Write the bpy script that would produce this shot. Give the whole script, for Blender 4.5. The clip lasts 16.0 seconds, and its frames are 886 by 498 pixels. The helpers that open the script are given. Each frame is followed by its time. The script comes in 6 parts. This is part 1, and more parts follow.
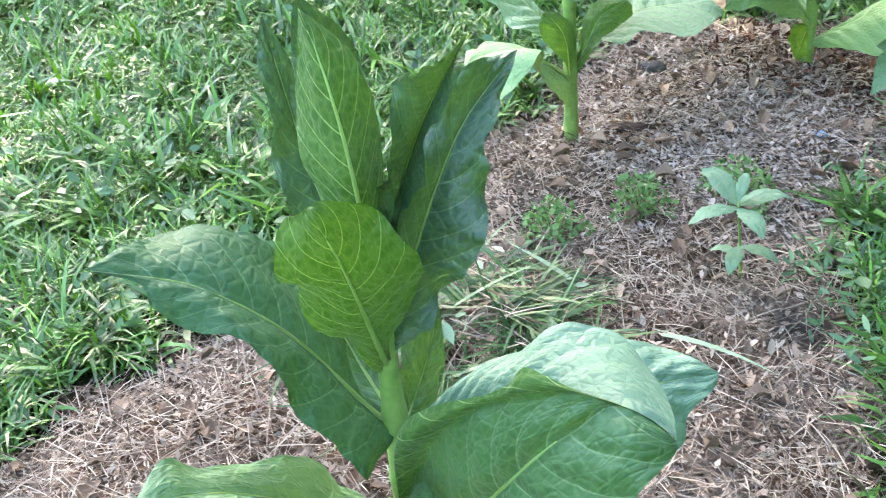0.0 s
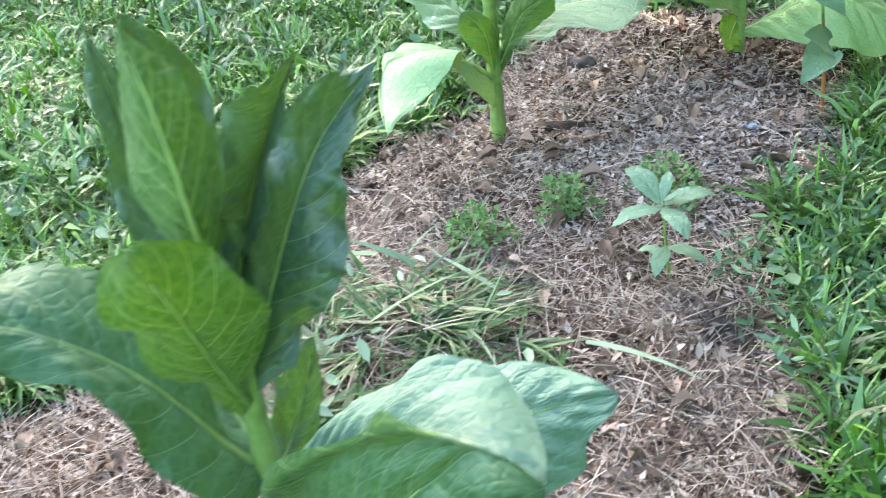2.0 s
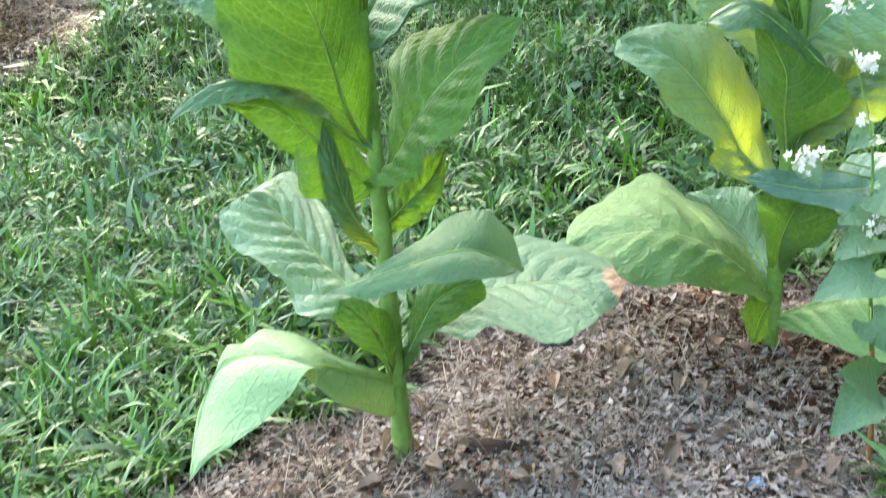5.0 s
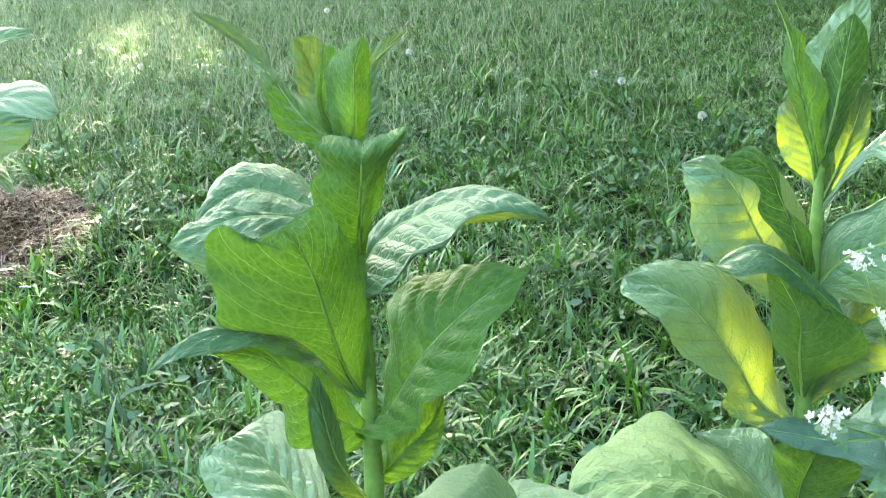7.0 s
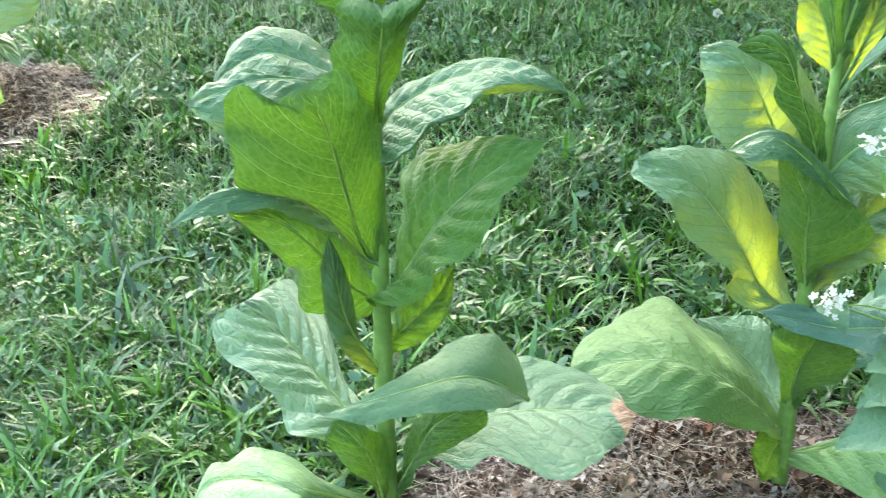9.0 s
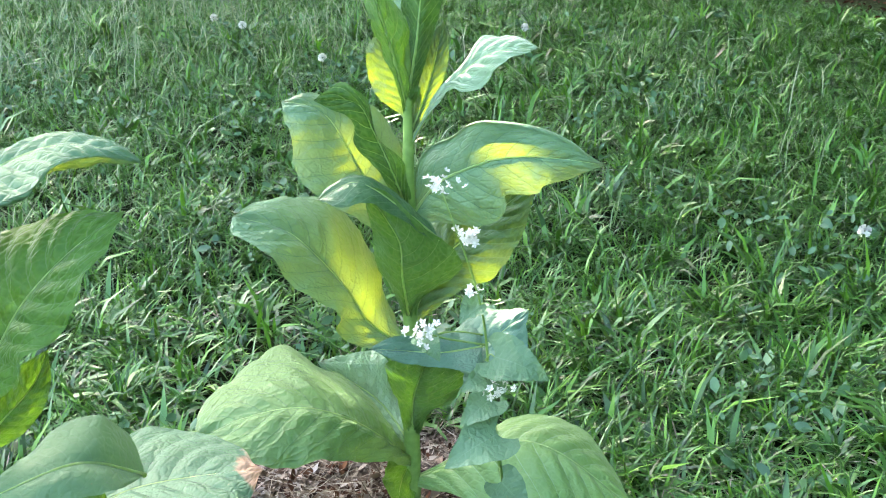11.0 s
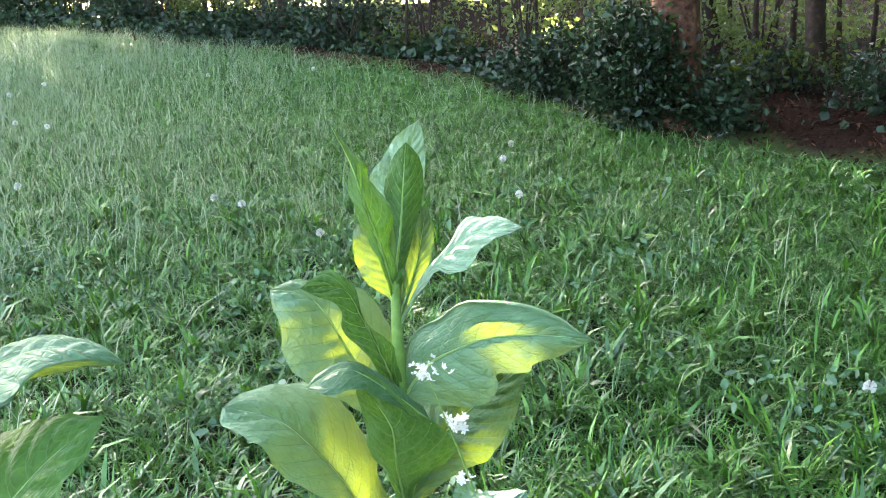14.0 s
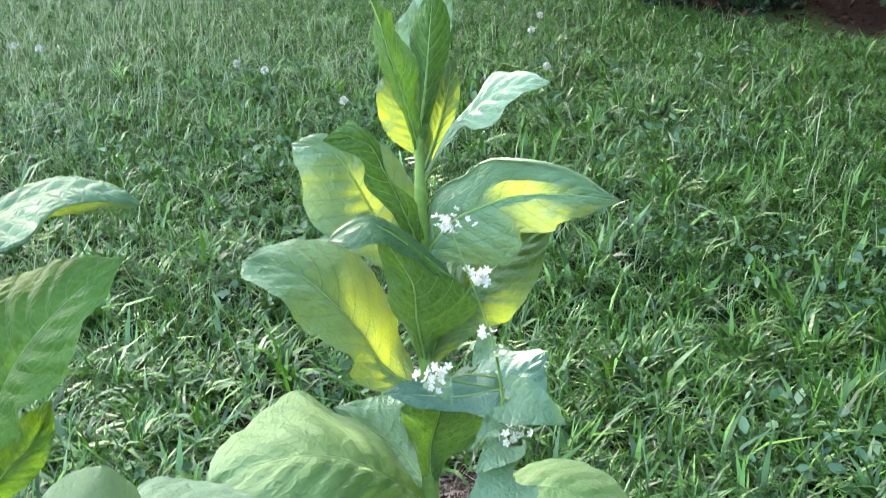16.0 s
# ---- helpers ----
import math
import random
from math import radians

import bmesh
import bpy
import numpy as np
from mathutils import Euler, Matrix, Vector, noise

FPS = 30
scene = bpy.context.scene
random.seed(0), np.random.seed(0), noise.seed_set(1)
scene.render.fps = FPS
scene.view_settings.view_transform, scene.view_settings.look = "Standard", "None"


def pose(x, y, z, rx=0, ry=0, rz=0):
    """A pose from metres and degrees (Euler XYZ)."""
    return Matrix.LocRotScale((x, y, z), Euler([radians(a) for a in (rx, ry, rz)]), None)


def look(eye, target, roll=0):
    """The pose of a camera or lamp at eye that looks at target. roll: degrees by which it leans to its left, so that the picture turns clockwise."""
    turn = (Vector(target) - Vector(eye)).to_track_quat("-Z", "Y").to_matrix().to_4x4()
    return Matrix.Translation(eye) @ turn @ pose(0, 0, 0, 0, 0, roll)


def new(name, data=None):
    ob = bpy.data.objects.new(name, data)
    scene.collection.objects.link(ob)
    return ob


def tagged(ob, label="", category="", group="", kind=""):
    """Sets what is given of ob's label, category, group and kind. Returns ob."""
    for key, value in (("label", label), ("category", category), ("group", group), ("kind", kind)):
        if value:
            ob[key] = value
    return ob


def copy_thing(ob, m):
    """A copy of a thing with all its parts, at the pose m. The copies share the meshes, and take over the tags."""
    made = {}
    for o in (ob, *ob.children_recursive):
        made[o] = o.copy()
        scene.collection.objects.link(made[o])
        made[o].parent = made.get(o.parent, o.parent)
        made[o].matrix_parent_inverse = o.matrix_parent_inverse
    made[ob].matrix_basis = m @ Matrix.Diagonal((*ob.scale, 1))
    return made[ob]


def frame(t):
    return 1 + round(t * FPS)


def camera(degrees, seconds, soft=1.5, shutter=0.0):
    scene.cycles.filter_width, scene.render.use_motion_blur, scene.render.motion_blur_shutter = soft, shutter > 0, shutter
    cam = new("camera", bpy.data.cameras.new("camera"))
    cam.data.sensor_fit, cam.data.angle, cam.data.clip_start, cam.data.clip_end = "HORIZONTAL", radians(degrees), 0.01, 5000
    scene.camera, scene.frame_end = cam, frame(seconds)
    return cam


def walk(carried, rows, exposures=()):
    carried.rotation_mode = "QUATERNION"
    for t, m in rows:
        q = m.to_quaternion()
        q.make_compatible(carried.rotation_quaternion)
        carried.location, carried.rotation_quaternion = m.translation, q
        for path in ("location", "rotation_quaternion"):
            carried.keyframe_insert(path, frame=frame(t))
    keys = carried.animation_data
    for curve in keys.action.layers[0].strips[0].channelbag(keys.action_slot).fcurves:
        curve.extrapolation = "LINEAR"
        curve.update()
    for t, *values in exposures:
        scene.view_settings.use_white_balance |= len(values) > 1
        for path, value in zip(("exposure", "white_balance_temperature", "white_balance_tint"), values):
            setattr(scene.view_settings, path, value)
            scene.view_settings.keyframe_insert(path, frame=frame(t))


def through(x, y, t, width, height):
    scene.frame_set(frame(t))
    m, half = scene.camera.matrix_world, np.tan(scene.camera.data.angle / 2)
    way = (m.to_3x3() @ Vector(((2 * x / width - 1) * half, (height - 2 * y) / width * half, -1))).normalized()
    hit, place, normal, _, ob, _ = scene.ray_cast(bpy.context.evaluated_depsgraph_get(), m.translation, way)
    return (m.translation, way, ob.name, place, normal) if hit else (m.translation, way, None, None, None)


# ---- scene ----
cam = camera(45.0, 16.0, 1.0, 0.4)
PATH = [
    (0, (0.426, 0.183, 1.385), (0.145, 1.836, 0.294), -5.4),
    (0.5, (0.428, 0.176, 1.375), (0.195, 1.83, 0.274), -5.0),
    (1, (0.428, 0.172, 1.377), (0.196, 1.835, 0.29), -5.7),
    (1.5, (0.437, 0.176, 1.388), (0.203, 1.845, 0.311), -6.5),
    (2, (0.512, 0.273, 1.359), (0.294, 1.927, 0.256), -6.4),
    (2.5, (0.664, 0.409, 1.359), (0.389, 2.04, 0.233), -6.3),
    (3, (0.743, 0.501, 1.326), (0.446, 2.097, 0.158), -6.6),
    (3.5, (0.729, 0.671, 1.289), (0.436, 2.221, 0.059), -5.7),
    (4, (0.729, 0.859, 1.294), (0.463, 2.411, 0.061), -4.4),
    (4.5, (0.799, 1.062, 1.305), (0.471, 2.688, 0.187), -3.4),
    (5, (0.878, 1.204, 1.345), (0.426, 2.91, 0.405), -3.8),
    (5.2, (0.882, 1.237, 1.346), (0.431, 2.961, 0.437), -3.8),
    (7.3, (0.839, 1.331, 1.398), (0.382, 3.184, 0.798), -2.2),
    (7.5, (0.839, 1.331, 1.396), (0.376, 3.183, 0.8), -2.0),
    (8, (0.831, 1.321, 1.38), (0.358, 3.151, 0.726), -1.5),
    (8.5, (0.832, 1.309, 1.366), (0.349, 3.102, 0.624), -1.1),
    (9, (0.83, 1.297, 1.36), (0.383, 3.076, 0.564), -0.4),
    (9.5, (0.859, 1.328, 1.388), (0.603, 3.143, 0.588), 2.6),
    (10, (0.922, 1.301, 1.357), (0.964, 3.163, 0.628), 1.7),
    (10.2, (0.911, 1.294, 1.365), (1.032, 3.15, 0.627), 2.1),
    (12.3, (0.941, 1.296, 1.413), (1.144, 3.19, 0.803), -1.4),
    (12.5, (0.94, 1.296, 1.42), (1.132, 3.202, 0.844), -1.6),
    (13, (0.95, 1.299, 1.43), (1.136, 3.228, 0.936), -2.2),
    (13.5, (0.955, 1.311, 1.436), (1.148, 3.252, 0.997), -2.6),
    (14, (0.958, 1.309, 1.426), (1.147, 3.251, 0.985), -2.5),
    (14.5, (0.962, 1.319, 1.41), (1.138, 3.243, 0.891), -2.4),
    (15, (0.961, 1.316, 1.404), (1.128, 3.228, 0.843), -2.5),
    (15.5, (0.961, 1.325, 1.399), (1.108, 3.229, 0.804), -2.7),
    (16, (0.956, 1.334, 1.373), (1.09, 3.22, 0.719), -1.6),
]
walk(cam, [(t, look(eye, target, roll)) for t, eye, target, roll in PATH], [(0, 3.82, 7050, 11), (4.2, 3.8, 7150, 12), (5, 3.72, 7450, 8), (7.5, 3.7, 7350, 4), (10, 3.72, 7200, 7), (12.5, 3.76, 6950, 14), (16, 3.74, 7100, 15)])

# ---- light ----
SUN = Vector((-0.3, 0.81, 0.5)).normalized()
world = bpy.data.worlds.new("sky")
scene.world = world
world.use_nodes = True
wn, wl = world.node_tree.nodes, world.node_tree.links
sky = wn.new("ShaderNodeTexSky")
sky.sky_type, sky.sun_disc = "NISHITA", False
sky.sun_elevation = math.asin(SUN.z)
sky.sun_rotation = math.atan2(SUN.x, SUN.y)
sky.dust_density = 2.5
wn["Background"].inputs["Strength"].default_value = 0.15
wl.new(sky.outputs["Color"], wn["Background"].inputs["Color"])
sun_data = bpy.data.lights.new("sun", "SUN")
sun_data.energy, sun_data.angle, sun_data.color = 4.5, radians(0.45), (1.0, 0.93, 0.80)
sun = new("sun", sun_data)
sun.matrix_world = look(SUN * 30, (0, 0, 0))


# ---- materials ----
class Nodes:
    """A small builder for one material's node tree."""

    def __init__(self, name):
        self.mat = bpy.data.materials.new(name)
        self.mat.use_nodes = True
        self.t = self.mat.node_tree
        self.bsdf = self.t.nodes["Principled BSDF"]
        self.out = self.t.nodes["Material Output"]

    def add(self, kind, **values):
        n = self.t.nodes.new("ShaderNode" + kind)
        for k, v in values.items():
            if k == "op":
                n.operation = v
            elif k == "dims":
                n.noise_dimensions = v
            elif k == "feature":
                n.feature = v
            elif k == "blend":
                n.blend_type = v
        return n

    def put(self, node, key, value):
        if isinstance(value, bpy.types.NodeSocket):
            self.t.links.new(value, node.inputs[key])
        else:
            node.inputs[key].default_value = (*value, 1) if isinstance(value, tuple) and len(value) == 3 else value

    def math(self, op, a, b=0.0, c=0.0):
        n = self.add("Math", op=op)
        for i, v in enumerate((a, b, c)):
            self.put(n, i, v)
        return n.outputs[0]

    def noise(self, scale, detail=3.0, vector=None, rough=0.55):
        n = self.add("TexNoise")
        self.put(n, "Scale", scale), self.put(n, "Detail", detail), self.put(n, "Roughness", rough)
        if vector is not None:
            self.put(n, "Vector", vector)
        return n.outputs["Fac"]

    def ramp(self, fac, stops):
        n = self.add("ValToRGB")
        el = n.color_ramp.elements
        el[0].position, el[0].color = stops[0][0], (*stops[0][1], 1)
        el[1].position, el[1].color = stops[-1][0], (*stops[-1][1], 1)
        for p, c in stops[1:-1]:
            el.new(p).color = (*c, 1)
        self.put(n, 0, fac)
        return n.outputs[0]

    def mix(self, fac, a, b, blend="MIX"):
        n = self.add("MixRGB", blend=blend)
        self.put(n, 0, fac)
        for i, v in ((1, a), (2, b)):
            self.put(n, i, (*v, 1) if isinstance(v, tuple) else v)
        return n.outputs[0]

    def coords(self):
        return self.add("TexCoord").outputs["Object"]

    def island(self):
        return self.add("NewGeometry").outputs["Random Per Island"]

    def object_random(self):
        return self.add("ObjectInfo").outputs["Random"]

    def done(self, color, rough=0.6, bump=None, strength=0.3, distance=0.01, translucent=0.0, glow_color=None, specular=0.5):
        b = self.bsdf
        self.put(b, "Base Color", (*color, 1) if isinstance(color, tuple) else color)
        self.put(b, "Roughness", rough), self.put(b, "Specular IOR Level", specular)
        if bump is not None:
            n = self.add("Bump")
            self.put(n, "Height", bump), self.put(n, "Strength", strength), self.put(n, "Distance", distance)
            self.t.links.new(n.outputs[0], b.inputs["Normal"])
        if translucent:
            tr, mx = self.add("BsdfTranslucent"), self.add("MixShader")
            self.put(tr, "Color", glow_color if glow_color is not None else color)
            self.put(mx, 0, translucent)
            self.t.links.new(b.outputs[0], mx.inputs[1])
            self.t.links.new(tr.outputs[0], mx.inputs[2])
            self.t.links.new(mx.outputs[0], self.out.inputs[0])
        return self.mat


def leaf_material(name, dark, light, vein, glow, rough=0.38, brown=False, through=0.24, shine=0.6, marked=0.6, puffed=0.5, sheen=0.1, aged=False):
    """A broad leaf: pale midrib and arching side veins, fine net between them, blotches of age."""
    m = Nodes(name)
    uv = m.add("SeparateXYZ")
    m.put(uv, 0, m.add("UVMap").outputs[0])
    u, v = uv.outputs[0], uv.outputs[1]
    signed = m.math("SUBTRACT", m.math("MULTIPLY", u, 2.0), 1.0)
    across = m.math("ABSOLUTE", signed)
    side = m.math("MULTIPLY", m.math("SIGN", signed), 0.2)
    q = m.math("SUBTRACT", v, m.math("MULTIPLY", m.math("POWER", across, 1.25), 0.17))
    q = m.math("ADD", m.math("MULTIPLY", q, 11.0), side)
    off = m.math("ABSOLUTE", m.math("SUBTRACT", m.math("FRACT", m.math("ADD", q, 20.5)), 0.5))
    puff = m.math("POWER", m.math("MINIMUM", m.math("MULTIPLY", off, 2.6), 1.0), 0.6)
    width = m.math("SUBTRACT", 0.040, m.math("MULTIPLY", across, 0.022))
    side_vein = m.math("MULTIPLY", m.math("SUBTRACT", 1.0, m.math("DIVIDE", off, width)), 2.2)
    mid_width = m.math("SUBTRACT", 0.034, m.math("MULTIPLY", v, 0.022))
    mid_vein = m.math("MULTIPLY", m.math("SUBTRACT", 1.0, m.math("DIVIDE", across, mid_width)), 2.0)
    veins = m.math("MINIMUM", m.math("MAXIMUM", m.math("MAXIMUM", side_vein, mid_vein), 0.0), 1.0)
    net = m.add("TexVoronoi", feature="DISTANCE_TO_EDGE")
    m.put(net, "Vector", m.coords()), m.put(net, "Scale", 75.0)
    fine = m.math("MINIMUM", m.math("MULTIPLY", net.outputs[0], 4.0), 1.0)
    blotch = m.noise(14.0, 4.0, m.coords())
    base = m.mix(m.ramp(blotch, [(0.32, (0, 0, 0)), (0.7, (1, 1, 1))]), dark, light)
    base = m.mix(m.math("MULTIPLY", m.object_random(), 0.35), base, light)
    base = m.mix(m.math("MULTIPLY", m.math("SUBTRACT", 1.0, fine), 0.12), base, vein)
    fork = m.add("TexVoronoi", feature="DISTANCE_TO_EDGE")
    warp = m.add("CombineXYZ")
    m.put(warp, 0, m.math("MULTIPLY", across, 4.0)), m.put(warp, 1, m.math("MULTIPLY", q, 1.0)), m.put(warp, 2, m.object_random())
    m.put(fork, "Vector", warp.outputs[0]), m.put(fork, "Scale", 1.6)
    forks = m.math("MINIMUM", m.math("MULTIPLY", fork.outputs[0], 7.0), 1.0)
    base = m.mix(m.math("MULTIPLY", m.math("SUBTRACT", 1.0, forks), 0.2 * abs(puffed)), base, vein)
    # Vein colours darker than the blade paint the shade of sunken veins.
    col = m.mix(m.math("MULTIPLY", veins, marked), base, vein)
    if aged:
        rim = m.math("ADD", across, m.math("MULTIPLY", m.noise(9.0, 5.0, m.coords(), 0.65), 0.5))
        col = m.mix(m.math("MULTIPLY", m.math("MINIMUM", m.math("MAXIMUM", m.math("MULTIPLY", m.math("SUBTRACT", rim, 1.27), 9.0), 0.0), 1.0), 0.8), col, m.mix(blotch, (0.42, 0.38, 0.10), (0.34, 0.22, 0.10)))
    if brown:
        edge = m.math("ADD", m.math("MULTIPLY", v, 1.0), m.math("MULTIPLY", m.noise(22.0, 4.0, m.coords()), 0.16))
        dead = m.ramp(edge, [(0.95, (0, 0, 0)), (0.975, (1, 1, 1))])
        col = m.mix(dead, col, m.ramp(blotch, [(0.3, (0.30, 0.13, 0.06)), (0.7, (0.55, 0.36, 0.22))]))
    specks = m.ramp(m.noise(160.0, 1.0, m.coords()), [(0.74, (0, 0, 0)), (0.78, (1, 1, 1))])
    col = m.mix(m.math("MULTIPLY", specks, 0.5), col, (0.25, 0.2, 0.08))
    height = m.math("ADD", m.math("MULTIPLY", fine, 0.2), m.math("ADD", m.math("MULTIPLY", puff, puffed * 0.6), m.math("MULTIPLY", m.noise(26.0, 3.0, m.coords()), 0.15 + 0.6 * abs(puffed))))
    height = m.math("ADD", height, m.math("MULTIPLY", forks, puffed * 0.35))
    m.put(m.bsdf, "Sheen Weight", sheen), m.put(m.bsdf, "Sheen Tint", (0.8, 0.92, 1.0)), m.put(m.bsdf, "Sheen Roughness", 0.45)
    return m.done(col, m.math("ADD", rough, m.math("MULTIPLY", blotch, 0.15)), height, 0.85, 0.0045, through, m.mix(m.math("MULTIPLY", veins, 0.6), m.mix(0.2, glow, base), vein), shine)


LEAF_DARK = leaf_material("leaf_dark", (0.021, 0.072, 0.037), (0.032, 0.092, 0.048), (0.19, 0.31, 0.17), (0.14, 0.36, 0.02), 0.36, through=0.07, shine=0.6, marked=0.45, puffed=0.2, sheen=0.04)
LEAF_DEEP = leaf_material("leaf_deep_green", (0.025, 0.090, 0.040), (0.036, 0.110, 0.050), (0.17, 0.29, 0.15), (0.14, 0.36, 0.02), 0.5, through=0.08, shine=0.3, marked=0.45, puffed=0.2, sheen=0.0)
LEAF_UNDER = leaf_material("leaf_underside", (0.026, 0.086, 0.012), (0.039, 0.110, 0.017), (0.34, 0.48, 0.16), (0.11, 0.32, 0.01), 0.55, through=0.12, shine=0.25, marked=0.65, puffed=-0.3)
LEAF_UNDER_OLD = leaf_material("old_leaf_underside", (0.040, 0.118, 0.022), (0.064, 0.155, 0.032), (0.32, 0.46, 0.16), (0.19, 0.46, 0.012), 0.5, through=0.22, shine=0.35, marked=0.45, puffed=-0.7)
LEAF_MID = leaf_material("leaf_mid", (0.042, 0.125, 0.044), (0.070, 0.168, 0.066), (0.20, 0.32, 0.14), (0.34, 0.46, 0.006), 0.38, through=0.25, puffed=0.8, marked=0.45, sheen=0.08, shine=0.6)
LEAF_SOFT = leaf_material("leaf_soft_green", (0.046, 0.142, 0.018), (0.068, 0.178, 0.027), (0.24, 0.38, 0.13), (0.26, 0.52, 0.02), 0.42, through=0.26, shine=0.35, marked=0.4, puffed=0.9)
# Teal lightened for the skylight that lies on broad upper faces.
LEAF_TEAL = leaf_material("leaf_teal_skylit", (0.076, 0.175, 0.110), (0.108, 0.220, 0.142), (0.15, 0.27, 0.17), (0.18, 0.40, 0.12), 0.46, through=0.05, shine=0.45, marked=0.3, puffed=0.35, sheen=0.1)
LEAF_COOL = leaf_material("leaf_cool_green", (0.028, 0.098, 0.031), (0.042, 0.122, 0.041), (0.25, 0.38, 0.19), (0.15, 0.36, 0.03), 0.40, through=0.12, shine=0.45, marked=0.45, puffed=0.4, sheen=0.03)
# Pale lower-leaf green, lightened further for skylight on upper faces.
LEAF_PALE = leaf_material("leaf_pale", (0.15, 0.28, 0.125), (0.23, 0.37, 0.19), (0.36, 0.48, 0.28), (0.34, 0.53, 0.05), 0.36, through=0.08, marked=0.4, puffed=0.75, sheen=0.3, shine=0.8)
# Lighter, cooler green: sky reflection on upper faces put into the colour.
LEAF_LIT_TOP = leaf_material("leaf_lit_top", (0.060, 0.165, 0.070), (0.098, 0.225, 0.108), (0.16, 0.28, 0.15), (0.42, 0.55, 0.02), 0.42, through=0.17, marked=0.35, puffed=0.9, sheen=0.06, shine=0.45)
# Upper faces turned to the sky, painted brighter in place of skylight.
LEAF_SKY = leaf_material("leaf_pale_skylit", (0.095, 0.220, 0.095), (0.145, 0.290, 0.145), (0.062, 0.150, 0.055), (0.46, 0.56, 0.01), 0.40, through=0.2, marked=0.45, puffed=0.9, sheen=0.1, shine=0.55)
LEAF_LIME = leaf_material("leaf_lime_green", (0.15, 0.30, 0.075), (0.22, 0.38, 0.12), (0.36, 0.50, 0.24), (0.40, 0.60, 0.06), 0.42, through=0.22, marked=0.45, puffed=0.6)
# Near-white mint stands in for strong skylight on one drooping leaf.
LEAF_MINT = leaf_material("leaf_mint_skylit", (0.175, 0.325, 0.115), (0.25, 0.415, 0.175), (0.13, 0.25, 0.085), (0.38, 0.60, 0.06), 0.45, through=0.12, marked=0.4, puffed=0.6, sheen=0.08)
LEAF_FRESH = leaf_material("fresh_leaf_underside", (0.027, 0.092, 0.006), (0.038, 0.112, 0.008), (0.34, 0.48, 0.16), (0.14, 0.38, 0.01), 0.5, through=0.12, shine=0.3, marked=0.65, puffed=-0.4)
LEAF_FOLD = leaf_material("leaf_matt_green", (0.095, 0.20, 0.085), (0.125, 0.24, 0.105), (0.20, 0.32, 0.15), (0.24, 0.42, 0.05), 0.55, through=0.15, marked=0.25, puffed=0.15)
LEAF_AGED = leaf_material("leaf_with_dry_rim", (0.105, 0.23, 0.06), (0.165, 0.305, 0.095), (0.075, 0.165, 0.04), (0.36, 0.53, 0.04), 0.42, through=0.2, marked=0.45, puffed=0.9, sheen=0.1, aged=True)
LEAF_DRY_RIM = leaf_material("leaf_with_yellow_rim", (0.095, 0.215, 0.090), (0.15, 0.29, 0.135), (0.26, 0.38, 0.20), (0.30, 0.50, 0.06), 0.42, through=0.14, marked=0.4, puffed=0.75, sheen=0.1, aged=True)
LEAF_BROWN = leaf_material("leaf_brown_tip", (0.075, 0.175, 0.080), (0.12, 0.235, 0.115), (0.055, 0.13, 0.055), (0.20, 0.42, 0.08), 0.5, True, through=0.1, marked=0.45, puffed=0.9)


def simple(name, stops, scale=30.0, rough=0.6, bump=0.3, translucent=0.0, per="island", glow=None, specular=0.5):
    """Colour from a ramp over noise and the piece's own random number."""
    m = Nodes(name)
    n = m.noise(scale, 4.0, m.coords())
    r = m.island() if per == "island" else m.object_random()
    fac = m.math("ADD", m.math("MULTIPLY", n, 0.4), m.math("MULTIPLY", r, 0.6)) if per else n
    return m.done(m.ramp(fac, stops), rough, m.noise(scale * 5, 3.0, m.coords()), bump, 0.003, translucent, glow, specular)


STEM = simple("tobacco_stem", [(0.3, (0.13, 0.25, 0.05)), (0.7, (0.24, 0.38, 0.10))], 40.0, 0.5, 0.3, 0.0, "")
RIB = simple("tobacco_midrib", [(0.3, (0.24, 0.39, 0.13)), (0.7, (0.35, 0.50, 0.21))], 60.0, 0.45, 0.2, 0.45, "", (0.8, 0.95, 0.4))


def grass_material(name, stops, rough, glow, specular, parched=0.1):
    """Blades: each its own green, drier and yellower in patches."""
    m = Nodes(name)
    fac = m.math("ADD", m.math("MULTIPLY", m.noise(14.0, 4.0, m.coords()), 0.5), m.math("MULTIPLY", m.island(), 0.55))
    dry = m.ramp(m.noise(2.6, 5.0, m.coords(), 0.6), [(0.47, (0, 0, 0)), (0.66, (1, 1, 1))])
    col = m.mix(m.math("MULTIPLY", dry, parched), m.ramp(fac, stops), m.ramp(fac, [(0.2, (0.055, 0.11, 0.014)), (0.55, (0.14, 0.22, 0.03)), (0.85, (0.30, 0.33, 0.09))]))
    return m.done(col, rough, None, 0, 0, 0.10, glow, specular)


GRASS = grass_material("grass_blades", [(0.2, (0.005, 0.024, 0.004)), (0.42, (0.028, 0.106, 0.010)), (0.60, (0.078, 0.232, 0.022)), (0.8, (0.155, 0.345, 0.040)), (0.97, (0.28, 0.38, 0.10))], 0.38, (0.15, 0.40, 0.015), 0.5)
FLAT_GRASS = grass_material("flat_grass_blades", [(0.2, (0.005, 0.026, 0.006)), (0.44, (0.033, 0.118, 0.022)), (0.76, (0.100, 0.250, 0.052)), (0.97, (0.25, 0.36, 0.13))], 0.36, (0.13, 0.36, 0.02), 0.6, 0.10)
CLUMP_GRASS = grass_material("pulled_grass_blades", [(0.2, (0.006, 0.022, 0.006)), (0.5, (0.026, 0.085, 0.022)), (0.76, (0.075, 0.175, 0.055)), (0.9, (0.17, 0.24, 0.12)), (1.0, (0.36, 0.31, 0.21))], 0.42, (0.10, 0.26, 0.02), 0.45, 0.0)
